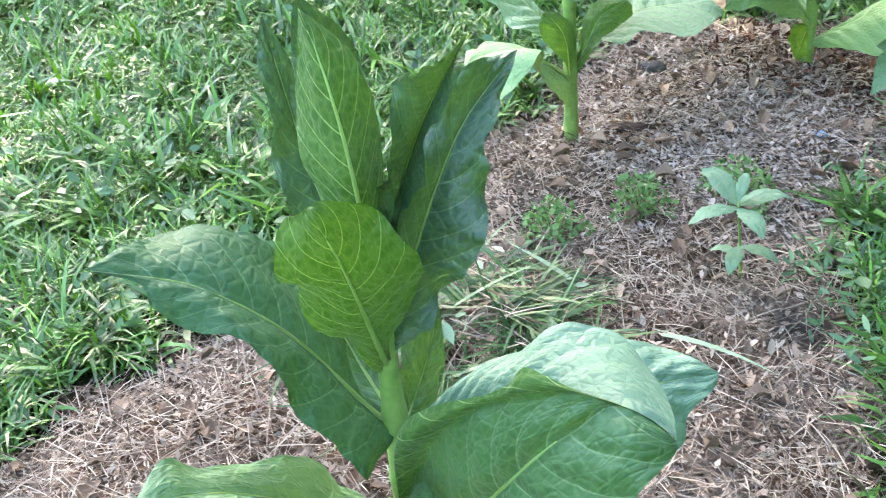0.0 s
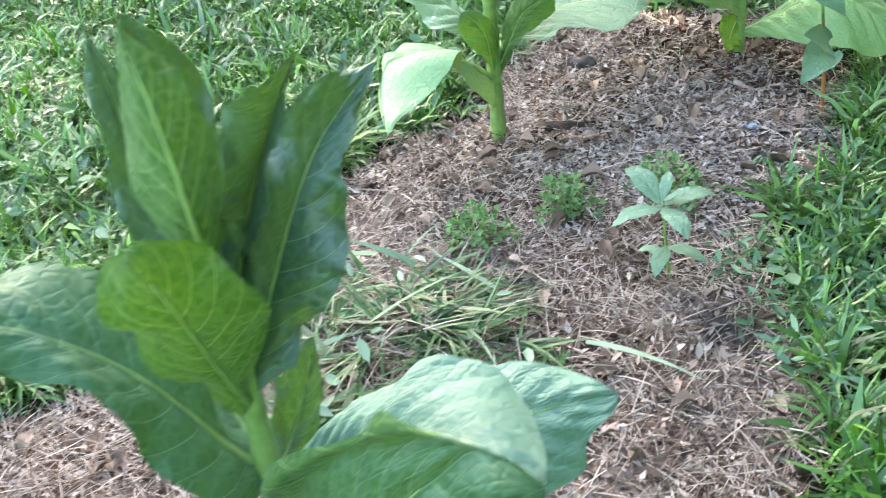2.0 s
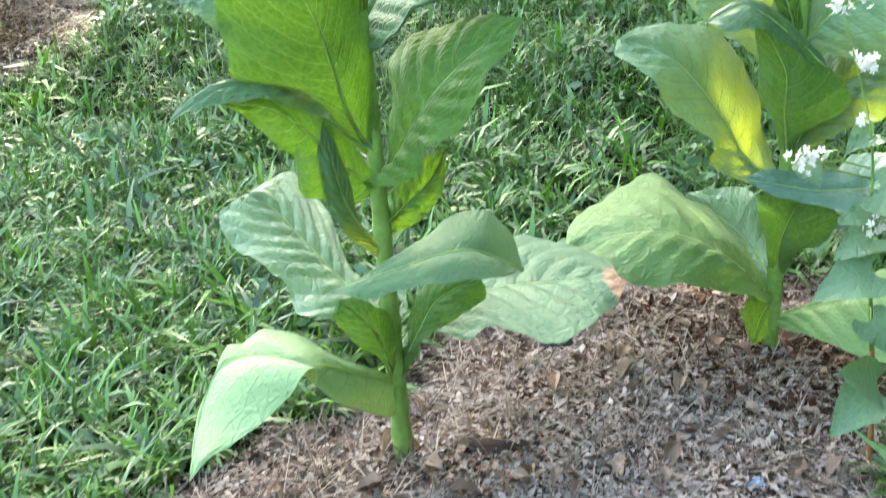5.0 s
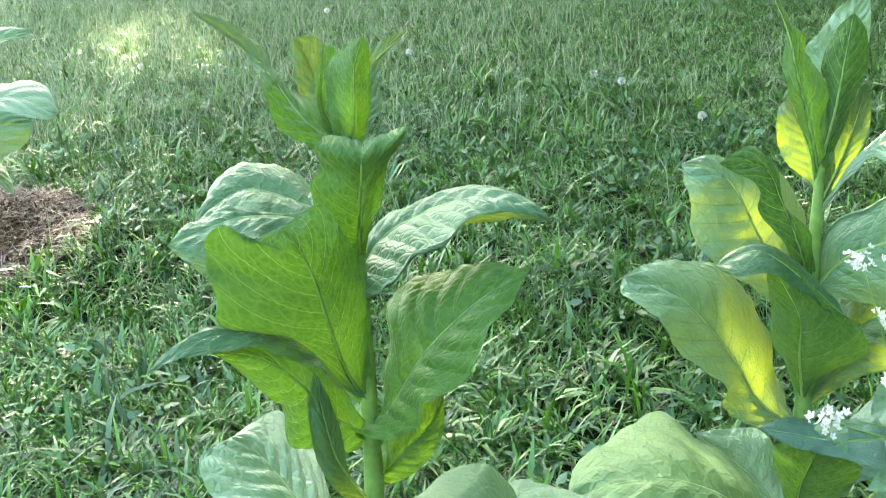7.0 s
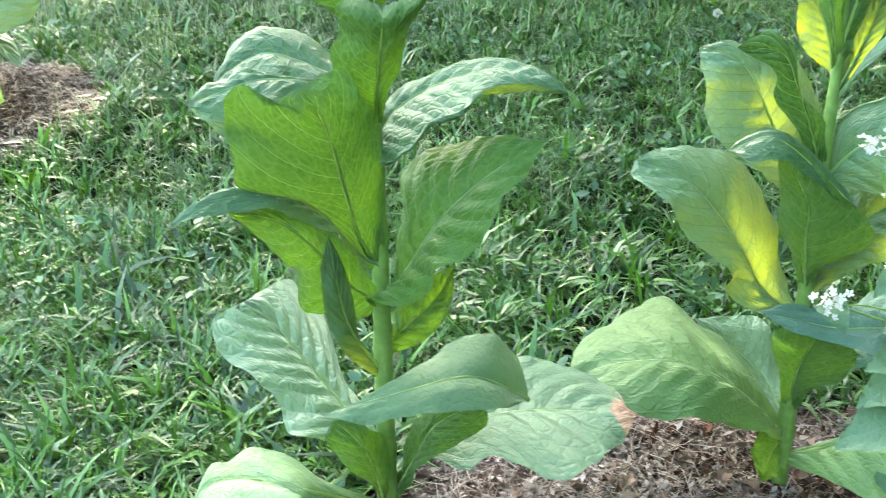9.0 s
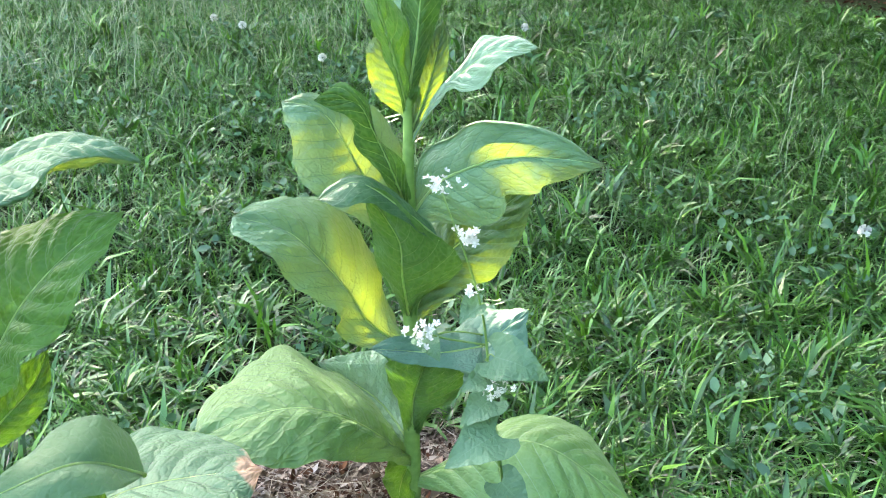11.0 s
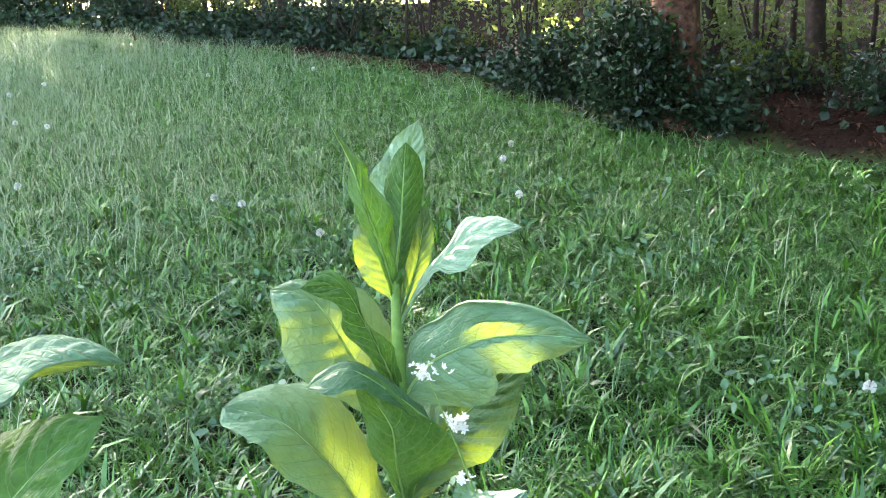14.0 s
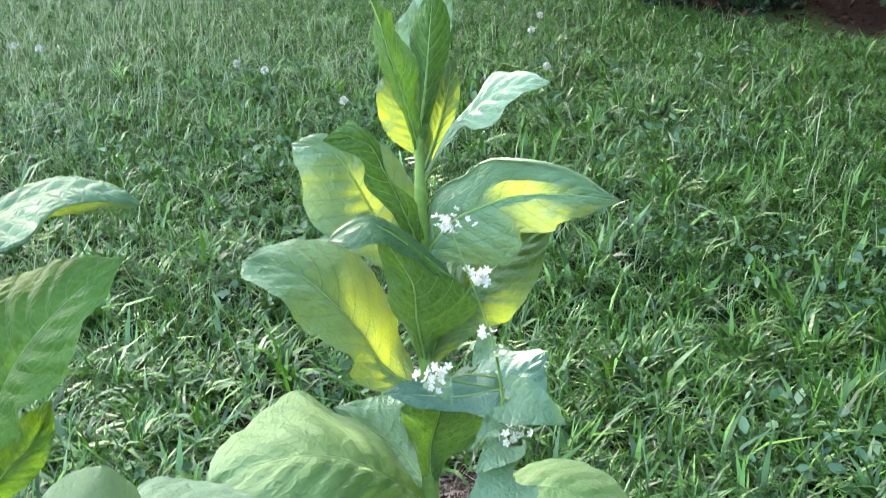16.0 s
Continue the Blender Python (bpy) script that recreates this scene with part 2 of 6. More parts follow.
FERN = simple("fern_leaves", [(0.2, (0.075, 0.18, 0.05)), (0.8, (0.17, 0.32, 0.11))], 20.0, 0.55, 0.2, 0.35)
SEED = simple("seed_stalk", [(0.2, (0.16, 0.24, 0.10)), (0.6, (0.31, 0.38, 0.20)), (0.9, (0.45, 0.47, 0.32))], 10.0, 0.6, 0.1, 0.2)
WEED = simple("weed_leaves", [(0.2, (0.045, 0.125, 0.055)), (0.8, (0.13, 0.265, 0.125))], 20.0, 0.42, 0.2, 0.3)
STRAW = simple("dry_straw", [(0.15, (0.05, 0.033, 0.021)), (0.5, (0.205, 0.158, 0.122)), (0.85, (0.48, 0.41, 0.335))], 25.0, 0.8, 0.4, specular=0.2)
LITTER = simple("dry_leaf_litter", [(0.2, (0.050, 0.032, 0.023)), (0.42, (0.185, 0.132, 0.102)), (0.6, (0.35, 0.265, 0.21)), (0.85, (0.56, 0.47, 0.39))], 30.0, 0.9, 0.5, specular=0.08)
FLAKES = simple("grey_leaf_flakes", [(0.2, (0.18, 0.145, 0.125)), (0.5, (0.34, 0.285, 0.255)), (0.75, (0.48, 0.42, 0.38)), (0.95, (0.62, 0.56, 0.52))], 30.0, 0.85, 0.5, specular=0.1)
CHIPS = simple("pale_chips", [(0.2, (0.13, 0.085, 0.06)), (0.5, (0.31, 0.235, 0.18)), (0.8, (0.52, 0.44, 0.37))], 30.0, 0.85, 0.4, specular=0.1)
# Red-brown litter, its tone lowered to carry the trees' shade as well.
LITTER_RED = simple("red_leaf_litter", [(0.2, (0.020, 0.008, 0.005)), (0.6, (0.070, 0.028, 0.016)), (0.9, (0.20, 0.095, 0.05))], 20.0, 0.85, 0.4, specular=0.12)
# Orange-brown for a reddish patch, with the sun fleck on it painted in.
ORANGE = simple("sunfleck_orange", [(0.2, (0.10, 0.042, 0.02)), (0.6, (0.26, 0.14, 0.075)), (0.9, (0.52, 0.38, 0.26))], 30.0, 0.8, 0.4, specular=0.2)
LITTER_OB = simple("dry_leaf", [(0.2, (0.09, 0.052, 0.03)), (0.5, (0.21, 0.135, 0.09)), (0.75, (0.35, 0.25, 0.18)), (0.92, (0.56, 0.45, 0.36))], 40.0, 0.7, 0.5, 0.0, "object")
IVY = simple("ivy_leaves", [(0.2, (0.005, 0.014, 0.006)), (0.55, (0.014, 0.040, 0.015)), (0.8, (0.040, 0.085, 0.042)), (0.95, (0.10, 0.17, 0.09))], 10.0, 0.42, 0.2, 0.12, "island", (0.05, 0.1, 0.02), 0.4)
SHRUB = simple("shrub_leaves", [(0.2, (0.010, 0.028, 0.008)), (0.7, (0.03, 0.07, 0.015)), (0.95, (0.12, 0.16, 0.03))], 10.0, 0.45, 0.2, 0.3, "island", (0.22, 0.28, 0.02))
# Distant leaves paler and greyer: hazy backlight put into their colour.
FAR_LEAF = simple("far_leaves_hazed", [(0.2, (0.06, 0.115, 0.05)), (0.6, (0.14, 0.21, 0.09)), (0.95, (0.30, 0.36, 0.16))], 10.0, 0.45, 0.2, 0.4, "island", (0.34, 0.40, 0.14))
THICKET = simple("thicket_leaves", [(0.2, (0.02, 0.05, 0.018)), (0.6, (0.06, 0.12, 0.045)), (0.95, (0.19, 0.25, 0.10))], 10.0, 0.45, 0.2, 0.4, "island", (0.32, 0.40, 0.10))
CROWN = simple("tree_leaves", [(0.2, (0.03, 0.07, 0.02)), (0.8, (0.07, 0.14, 0.035))], 10.0, 0.5, 0.2, 0.2)
RED_BARK = simple("red_bark", [(0.3, (0.04, 0.018, 0.012)), (0.55, (0.16, 0.075, 0.05)), (0.75, (0.34, 0.20, 0.15))], 16.0, 0.9, 1.0, 0.0, "", specular=0.15)
BARK = simple("bark", [(0.3, (0.012, 0.007, 0.005)), (0.55, (0.04, 0.021, 0.014)), (0.75, (0.10, 0.055, 0.038))], 18.0, 0.9, 1.0, 0.0, "")
PETAL = simple("white_petals", [(0.2, (0.76, 0.75, 0.68)), (0.8, (0.84, 0.83, 0.78))], 40.0, 0.6, 0.2, 0.3)
RED_STEM = simple("red_stem", [(0.3, (0.30, 0.10, 0.03)), (0.7, (0.42, 0.19, 0.06))], 40.0, 0.5, 0.2, 0.0, "")
HEART = leaf_material("heart_leaf", (0.065, 0.16, 0.072), (0.10, 0.21, 0.098), (0.18, 0.30, 0.15), (0.22, 0.36, 0.04), 0.45, through=0.15, marked=0.35, puffed=0.12)
SEEDLING = leaf_material("seedling_leaf", (0.085, 0.195, 0.112), (0.13, 0.26, 0.155), (0.22, 0.35, 0.20), (0.25, 0.4, 0.05), 0.42, marked=0.35, puffed=0.1)
SEEDLING_PALE = simple("wilted_weed_leaves", [(0.2, (0.10, 0.20, 0.10)), (0.8, (0.26, 0.36, 0.24))], 20.0, 0.5, 0.2, 0.2)
DARK_LUMP = simple("dark_lump", [(0.3, (0.015, 0.014, 0.014)), (0.7, (0.05, 0.047, 0.045))], 30.0, 0.8, 0.8, 0.0, "")
FOIL = simple("blue_wrapper", [(0.3, (0.12, 0.28, 0.52)), (0.7, (0.35, 0.55, 0.75))], 60.0, 0.3, 0.3, 0.0, "")

g = Nodes("ground_soil")
bed = g.add("Attribute")
bed.attribute_name = "mulch"
fine, broad = g.noise(55.0, 6.0, g.coords(), 0.65), g.noise(4.0, 4.0, g.coords())
soil = g.ramp(fine, [(0.3, (0.012, 0.008, 0.005)), (0.5, (0.055, 0.037, 0.027)), (0.62, (0.125, 0.086, 0.064)), (0.75, (0.24, 0.17, 0.125))])
ash = g.ramp(g.noise(2.7, 5.0, g.coords(), 0.6), [(0.47, (0, 0, 0)), (0.62, (1, 1, 1))])
soil = g.mix(g.math("MULTIPLY", ash, 0.75), soil, g.ramp(fine, [(0.3, (0.10, 0.085, 0.078)), (0.6, (0.24, 0.21, 0.195)), (0.75, (0.36, 0.32, 0.30))]))
soil = g.mix(g.ramp(broad, [(0.45, (0, 0, 0)), (0.7, (1, 1, 1))]), soil, g.mix(0.6, soil, (0.17, 0.09, 0.05)))
# Turf soil nearly black: shade between the blades put into its colour.
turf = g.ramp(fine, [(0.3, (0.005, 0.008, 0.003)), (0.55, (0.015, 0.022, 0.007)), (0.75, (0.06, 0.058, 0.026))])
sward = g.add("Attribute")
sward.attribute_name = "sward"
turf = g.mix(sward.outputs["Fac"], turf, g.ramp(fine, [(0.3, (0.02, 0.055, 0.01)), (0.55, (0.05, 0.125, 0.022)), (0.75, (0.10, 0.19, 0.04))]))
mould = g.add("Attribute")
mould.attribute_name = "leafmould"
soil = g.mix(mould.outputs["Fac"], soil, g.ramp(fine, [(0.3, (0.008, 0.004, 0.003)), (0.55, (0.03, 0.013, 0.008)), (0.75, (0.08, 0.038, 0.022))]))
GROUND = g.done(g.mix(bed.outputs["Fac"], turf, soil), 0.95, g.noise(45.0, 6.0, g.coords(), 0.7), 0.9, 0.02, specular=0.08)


# ---- the lie of the land ----
BED = np.array([(-0.75, 1.45), (-0.6, 1.72), (-0.42, 1.92), (-0.3, 2.16), (-0.12, 2.5), (0.0, 2.74), (0.24, 2.96), (0.33, 3.26), (0.45, 3.46), (0.8, 3.66), (1.33, 3.6), (1.36, 3.3), (1.31, 3.02), (1.23, 2.73), (1.15, 2.57), (1.02, 2.42), (0.93, 2.3), (0.95, 2.14), (0.98, 1.95), (0.94, 1.76), (0.88, 1.5), (0.8, 0.5), (-0.5, 0.5)])
MOUND = (-2.15, 4.85)


def edge_distance(x, y):
    """Distance to the rim of the mulch bed, negative inside."""
    px, py = np.asarray(x, float), np.asarray(y, float)
    best, inside = np.full(px.shape, 1e9), np.zeros(px.shape, bool)
    for (ax, ay), (bx, by) in zip(BED, np.roll(BED, -1, 0)):
        ex, ey = bx - ax, by - ay
        k = np.clip(((px - ax) * ex + (py - ay) * ey) / (ex * ex + ey * ey), 0, 1)
        best = np.minimum(best, np.hypot(px - ax - k * ex, py - ay - k * ey))
        cross = (ay > py) != (by > py)
        inside ^= cross & (px < ex * (py - ay) / (ey if ey else 1e-9) + ax)
    return np.where(inside, -best, best)


def ripple(x, y, f, seed=0.0):
    return (np.sin(x * f + 1.3 * np.sin(y * f * 0.7 + seed) + seed) + np.sin(y * f * 1.13 + 1.7 * np.sin(x * f * 0.6 - seed) + 2 * seed)) * 0.5


def bed_mask(x, y):
    """1 on mulch, 0 on turf."""
    rim = edge_distance(x, y) + 0.035 * ripple(x, y, 19.0) + 0.02 * ripple(x, y, 47.0, 2.0)
    mound = np.hypot(x - MOUND[0], (y - MOUND[1])) - 0.62 + 0.05 * ripple(x, y, 11.0, 1.0)
    litter = back_edge(x, y) + 0.25 * ripple(x, y, 2.3, 4.0) + 0.1 * ripple(x, y, 9.0, 1.0)
    band = -litter * 0.6
    return np.clip(0.5 - np.minimum(np.minimum(rim, mound), band) / 0.05, 0, 1)


def back_edge(x, y):
    """How far a place lies past the lawn's back edge (negative on the lawn)."""
    x, y = np.asarray(x, float), np.asarray(y, float)
    rim = np.interp(x, [-9.0, -4.5, -2.4, 0.05, 1.22, 2.22, 2.55, 2.91, 3.25, 3.62, 3.92, 4.2, 6.0], [27.5, 20.2, 18.0, 15.5, 14.0, 12.75, 11.5, 10.3, 9.55, 8.93, 8.55, 8.1, 6.0])
    return y - rim


def ground_z(x, y):
    x, y = np.asarray(x, float), np.asarray(y, float)
    d = np.clip(y - 3.8, 0, 18.0)
    z = 0.085 * d * np.minimum(1, d) + 0.012 * np.clip(-x, 0, 6) * np.minimum(1, d / 3)
    rim = np.clip(-edge_distance(x, y) / 0.3, 0, 1)
    z += 0.05 * rim * rim * (3 - 2 * rim) * np.clip(1.6 - x * 0.75, 0.1, 1)
    z -= 0.05 * np.clip((x - 0.85) / 0.35, 0, 1) * np.clip((3.9 - y) / 0.8, 0, 1)
    z += 0.16 * np.exp(-(((x - MOUND[0]) ** 2 + (y - MOUND[1]) ** 2) / 0.3))
    z -= 0.13 * np.exp(-(((x - 0.835) ** 2 + (y - 1.945) ** 2) / 0.0030))
    z += 0.05 * np.exp(-(((x - 0.18) ** 2 + (y - 1.88) ** 2) / 0.03))
    return z + 0.008 * ripple(x, y, 7.0) + 0.004 * ripple(x, y, 31.0, 3.0) * np.clip(6 - y, 0, 1)


def gz(x, y):
    return float(ground_z(np.array([x]), np.array([y]))[0])


def raw_mesh(name, verts, quads, material, smooth=True):
    """A mesh straight from arrays of corners and four-cornered faces."""
    verts, quads = np.asarray(verts, np.float32).reshape(-1, 3), np.asarray(quads, np.int32).reshape(-1, 4)
    me = bpy.data.meshes.new(name)
    me.vertices.add(len(verts)), me.loops.add(quads.size), me.polygons.add(len(quads))
    me.vertices.foreach_set("co", verts.ravel())
    me.loops.foreach_set("vertex_index", quads.ravel())
    me.polygons.foreach_set("loop_start", np.arange(0, quads.size, 4, dtype=np.int32))
    me.polygons.foreach_set("use_smooth", np.full(len(quads), smooth))
    me.update(calc_edges=True)
    me.materials.append(material)
    return me


def spread(lo, hi, near_lo, near_hi, step, ratio=1.22):
    """Grid lines: even steps between near_lo and near_hi, growing beyond."""
    mid = np.arange(near_lo, near_hi + step / 2, step).tolist()
    s, v, right = step, near_hi, []
    while v < hi:
        s *= ratio
        v += s
        right.append(v)
    s, v, left = step, near_lo, []
    while v > lo:
        s *= ratio
        v -= s
        left.append(v)
    return np.array(left[::-1] + mid + right)


xs, ys = spread(-400, 400, -1.6, 2.2, 0.03), spread(-400, 700, 0.6, 4.4, 0.03)
gx, gy = np.meshgrid(xs, ys)
gxf, gyf = gx.ravel(), gy.ravel()
idx = np.arange(len(gxf)).reshape(gx.shape)
ground_mesh = raw_mesh("ground", np.stack([gxf, gyf, ground_z(gxf, gyf)], 1), np.stack([idx[:-1, :-1], idx[:-1, 1:], idx[1:, 1:], idx[1:, :-1]], -1).reshape(-1, 4), GROUND)
ground_mesh.attributes.new("mulch", "FLOAT", "POINT").data.foreach_set("value", bed_mask(gxf, gyf).astype(np.float32))
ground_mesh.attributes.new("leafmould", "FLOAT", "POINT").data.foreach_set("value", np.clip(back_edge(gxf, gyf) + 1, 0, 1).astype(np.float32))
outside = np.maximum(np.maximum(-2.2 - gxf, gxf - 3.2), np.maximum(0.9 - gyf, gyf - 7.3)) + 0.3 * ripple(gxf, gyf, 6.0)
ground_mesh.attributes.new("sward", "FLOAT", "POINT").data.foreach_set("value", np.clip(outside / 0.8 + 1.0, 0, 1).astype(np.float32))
ground = tagged(new("ground", ground_mesh), "sloping garden ground of turf soil and brown mulch", "ground", kind="structure")

rng = np.random.default_rng(7)


def blades(name, x, y, length, width, rise, bend, material, segments=4, lift=0.0, taper=1.6, twist=0.3, turn=None):
    """Grass blades, straws and the like: bent tapering ribbons standing on the ground."""
    n = len(x)
    turn = rng.uniform(0, 2 * np.pi, n) if turn is None else turn
    d = np.stack([np.cos(turn), np.sin(turn)], 1)
    side_turn = turn + np.pi / 2 + rng.uniform(-twist, twist, n)
    side = np.stack([np.cos(side_turn), np.sin(side_turn), rng.uniform(-0.5, 0.5, n)], 1)
    pos = np.stack([x, y, ground_z(x, y) + lift], 1)
    rows = []
    for k in range(segments + 1):
        t = k / segments
        w = width * (1 - t ** taper * 0.96) * (0.75 + 0.25 * min(1, 4 * t))
        rows += [pos - side * (w / 2)[:, None], pos + side * (w / 2)[:, None]]
        a = rise - bend * t
        step = (length / segments)[:, None]
        pos = pos + step * np.concatenate([d * np.cos(a)[:, None], np.sin(a)[:, None]], 1)
    v = np.stack(rows, 1)
    per = 2 * (segments + 1)
    q = np.array([(2 * k, 2 * k + 1, 2 * k + 3, 2 * k + 2) for k in range(segments)])
    quads = (np.arange(n) * per)[:, None, None] + q[None]
    return raw_mesh(name, v, quads, material)


def foliage(name, centre, size, material, normal_up=0.3, slim=0.6, fold=0.25, plain=False):
    """Many small leaves: each a folded, pointed blade of four faces' outline, turned at random."""
    n = len(centre)
    nrm = rng.normal(size=(n, 3)) + np.array([0, 0, normal_up])
    nrm /= np.linalg.norm(nrm, axis=1)[:, None]
    along = np.cross(nrm, rng.normal(size=(n, 3)))
    along /= np.linalg.norm(along, axis=1)[:, None]
    across = np.cross(nrm, along)
    s = size[:, None]
    wide = across * s * slim * 0.5
    up = nrm * s * fold * slim
    if plain:
        tip, b = centre + along * s, centre + along * s * 0.45
        v = np.stack([centre, b - wide + up, tip, b + wide + up], 1)
        return raw_mesh(name, v, np.arange(n * 4).reshape(-1, 4), material)
    a, b, c, e = centre, centre + along * s * 0.38, centre + along * s * 0.75, centre + along * s
    v = np.stack([a, b - wide + up, b, b + wide + up, c - wide * 0.75 + up * 0.6, c + wide * 0.75 + up * 0.6, e, c], 1)
    q = np.array([(0, 2, 1, 1), (0, 3, 2, 2), (1, 2, 7, 4), (2, 3, 5, 7), (4, 7, 6, 6), (7, 5, 6, 6)])
    tri = [(0, 2, 1), (0, 3, 2), (4, 7, 6), (7, 5, 6)]
    quads = (np.arange(n) * 8)[:, None, None] + np.array([(1, 2, 7, 4), (2, 3, 5, 7)])[None]
    tris = (np.arange(n) * 8)[:, None, None] + np.array(tri)[None]
    me = bpy.data.meshes.new(name)
    v = v.reshape(-1, 3).astype(np.float32)
    loops = np.concatenate([quads.reshape(-1), tris.reshape(-1)]).astype(np.int32)
    nq, nt = quads.shape[0] * 2, tris.shape[0] * 4
    me.vertices.add(len(v)), me.loops.add(len(loops)), me.polygons.add(nq + nt)
    me.vertices.foreach_set("co", v.ravel())
    me.loops.foreach_set("vertex_index", loops)
    me.polygons.foreach_set("loop_start", np.concatenate([np.arange(nq) * 4, nq * 4 + np.arange(nt) * 3]).astype(np.int32))
    me.polygons.foreach_set("use_smooth", np.full(nq + nt, True))
    me.update(calc_edges=True)
    me.materials.append(material)
    return me


def scatter(n, x0, x1, y0, y1, keep):
    x, y = rng.uniform(x0, x1, n), rng.uniform(y0, y1, n)
    ok = keep(x, y)
    return x[ok], y[ok]


def part(name, bm, material, parent, label=""):
    """Links a bmesh or a mesh as one object under a thing or part."""
    if isinstance(bm, bmesh.types.BMesh):
        me = bpy.data.meshes.new(name)
        bm.to_mesh(me)
        bm.free()
        for p in me.polygons:
            p.use_smooth = True
        me.materials.append(material)
    else:
        me = bm
    ob = new(name, me)
    ob.parent = parent
    return tagged(ob, label)


def spline(points, s):
    """A smooth line through the points, at s from 0 to 1."""
    n = len(points) - 1
    x = min(max(s, 0.0), 1.0) * n
    i = min(int(x), n - 1)
    f = x - i
    p1, p2 = points[i], points[i + 1]
    p0 = points[i - 1] if i > 0 else 2 * p1 - p2
    p3 = points[i + 2] if i + 2 <= n else 2 * p2 - p1
    return 0.5 * (2 * p1 + (p2 - p0) * f + (2 * p0 - 5 * p1 + 4 * p2 - p3) * f * f + (3 * p1 - p0 - 3 * p2 + p3) * f ** 3)


def tube(points, radii, sides=8, steps=24, knots=()):
    """A tapering rod through points; knots: places along it where it swells."""
    bm = bmesh.new()
    pts = [Vector(p) for p in points]
    rings = []
    for k in range(steps + 1):
        s = k / steps
        c = spline(pts, s)
        t = (spline(pts, min(s + 0.01, 1)) - spline(pts, max(s - 0.01, 0))).normalized()
        a = t.orthogonal().normalized() if not rings else (a - t * a.dot(t)).normalized()
        b = t.cross(a)
        r = float(np.interp(s, np.linspace(0, 1, len(radii)), radii)) * (1 + sum(0.16 * math.exp(-((s - q) / 0.012) ** 2) for q in knots))
        rings.append([bm.verts.new(c + (a * math.cos(2 * math.pi * j / sides) + b * math.sin(2 * math.pi * j / sides)) * r) for j in range(sides)])
    for lo, hi in zip(rings, rings[1:]):
        for j in range(sides):
            bm.faces.new((lo[j], lo[(j + 1) % sides], hi[(j + 1) % sides], hi[j]))
    bm.faces.new(rings[0][::-1]), bm.faces.new(rings[-1])
    return bm


SHAPE_S = [0, 0.03, 0.1, 0.2, 0.32, 0.45, 0.58, 0.7, 0.8, 0.9, 0.96, 1.0]
HEART_W = [0.55, 0.85, 1.0, 0.98, 0.88, 0.74, 0.58, 0.43, 0.3, 0.16, 0.07, 0.0]
leaf_count = [0]


def blade(mid, left, right, curl, wave, quilt, widths, rows, cols, notch):
    """A leaf's blade along a midrib: two half-blades with their own lean, curled, waved at the rim and puffed between the side veins."""
    leaf_count[0] += 1
    phase = leaf_count[0] * 1.7
    pts = [Vector(p) for p in mid]
    left, right = Vector(left), Vector(right)
    wl_, wr_ = left.length, right.length
    verts, uvs, faces = [], [], []
    for i in range(rows + 1):
        s = i / rows
        c = spline(pts, s)
        t = (spline(pts, min(s + 0.02, 1)) - spline(pts, max(s - 0.02, 0))).normalized()
        w = float(np.interp(s, SHAPE_S, widths))
        for j in range(-cols, cols + 1):
            u = abs(j) / cols
            half, reach, bend, sgn = (left, wl_, curl[0], 1) if j < 0 else (right, wr_, curl[1], -1)
            h = (half - t * half.dot(t))
            h = h.normalized() if h.length > 1e-6 else t.orthogonal().normalized()
            n = t.cross(h) * sgn
            a = bend * u
            lx, ly = (math.sin(a) / bend, (1 - math.cos(a)) / bend) if abs(bend) > 1e-3 else (u, 0.0)
            rim = 1 + (0.022 * math.sin(17 * s + phase + sgn) + 0.012 * math.sin(41 * s + 2 * phase)) * u
            q = (s - 0.17 * u ** 1.25) * 11 - 0.2 * sgn
            puff = quilt * abs(math.sin(math.pi * q)) * min(1, 4 * u) * (1 - 0.6 * u) * min(1, 3 * w)
            wav = wave * u * u * math.sin(2 * math.pi * (3.1 * s + 0.37 * sgn) + phase) * min(1, 2 * w) + 0.55 * wave * u ** 3 * math.sin(2 * math.pi * 7.3 * s + 2 * phase * sgn) + 0.5 * wave * u * noise.noise(Vector((9 * s, 3 * u * sgn, phase)))
            p = c + h * (reach * w * lx * rim) + n * (reach * w * ly + puff + wav) - t * (notch * u * u * reach * max(0, 1 - 4 * s))
            verts.append(p)
            uvs.append((0.5 + 0.5 * j / cols, s))
    per = 2 * cols + 1
    for i in range(rows):
        for j in range(2 * cols):
            k = i * per + j
            faces.append((k, k + 1, k + per + 1, k + per))
    me = bpy.data.meshes.new("leaf")
    me.from_pydata(verts, [], faces)
    layer = me.uv_layers.new(name="UVMap")
    for loop in me.loops:
        layer.data[loop.index].uv = uvs[loop.vertex_index]
    for p in me.polygons:
        p.use_smooth = True
    return me


def glide(points):
    """A smooth line through the points, drawn at an even pace; returns a function of 0 to 1."""
    p = np.array([tuple(q) for q in points], float)
    p = np.concatenate([2 * p[:1] - p[1:2], p, 2 * p[-1:] - p[-2:-1]])
    k = np.linspace(0, 1, 12, endpoint=False)[:, None]
    run = []
    for a, b, c, d in zip(p, p[1:], p[2:], p[3:]):
        run.append(0.5 * (2 * b + (c - a) * k + (2 * a - 5 * b + 4 * c - d) * k * k + (3 * b - a - 3 * c + d) * k ** 3))
    run = np.concatenate(run + [p[-2:-1]])
    far = np.concatenate([[0], np.cumsum(np.linalg.norm(np.diff(run, axis=0), axis=1))])
    return lambda s: np.stack([np.interp(s, far / far[-1], run[:, i]) for i in range(3)], -1)


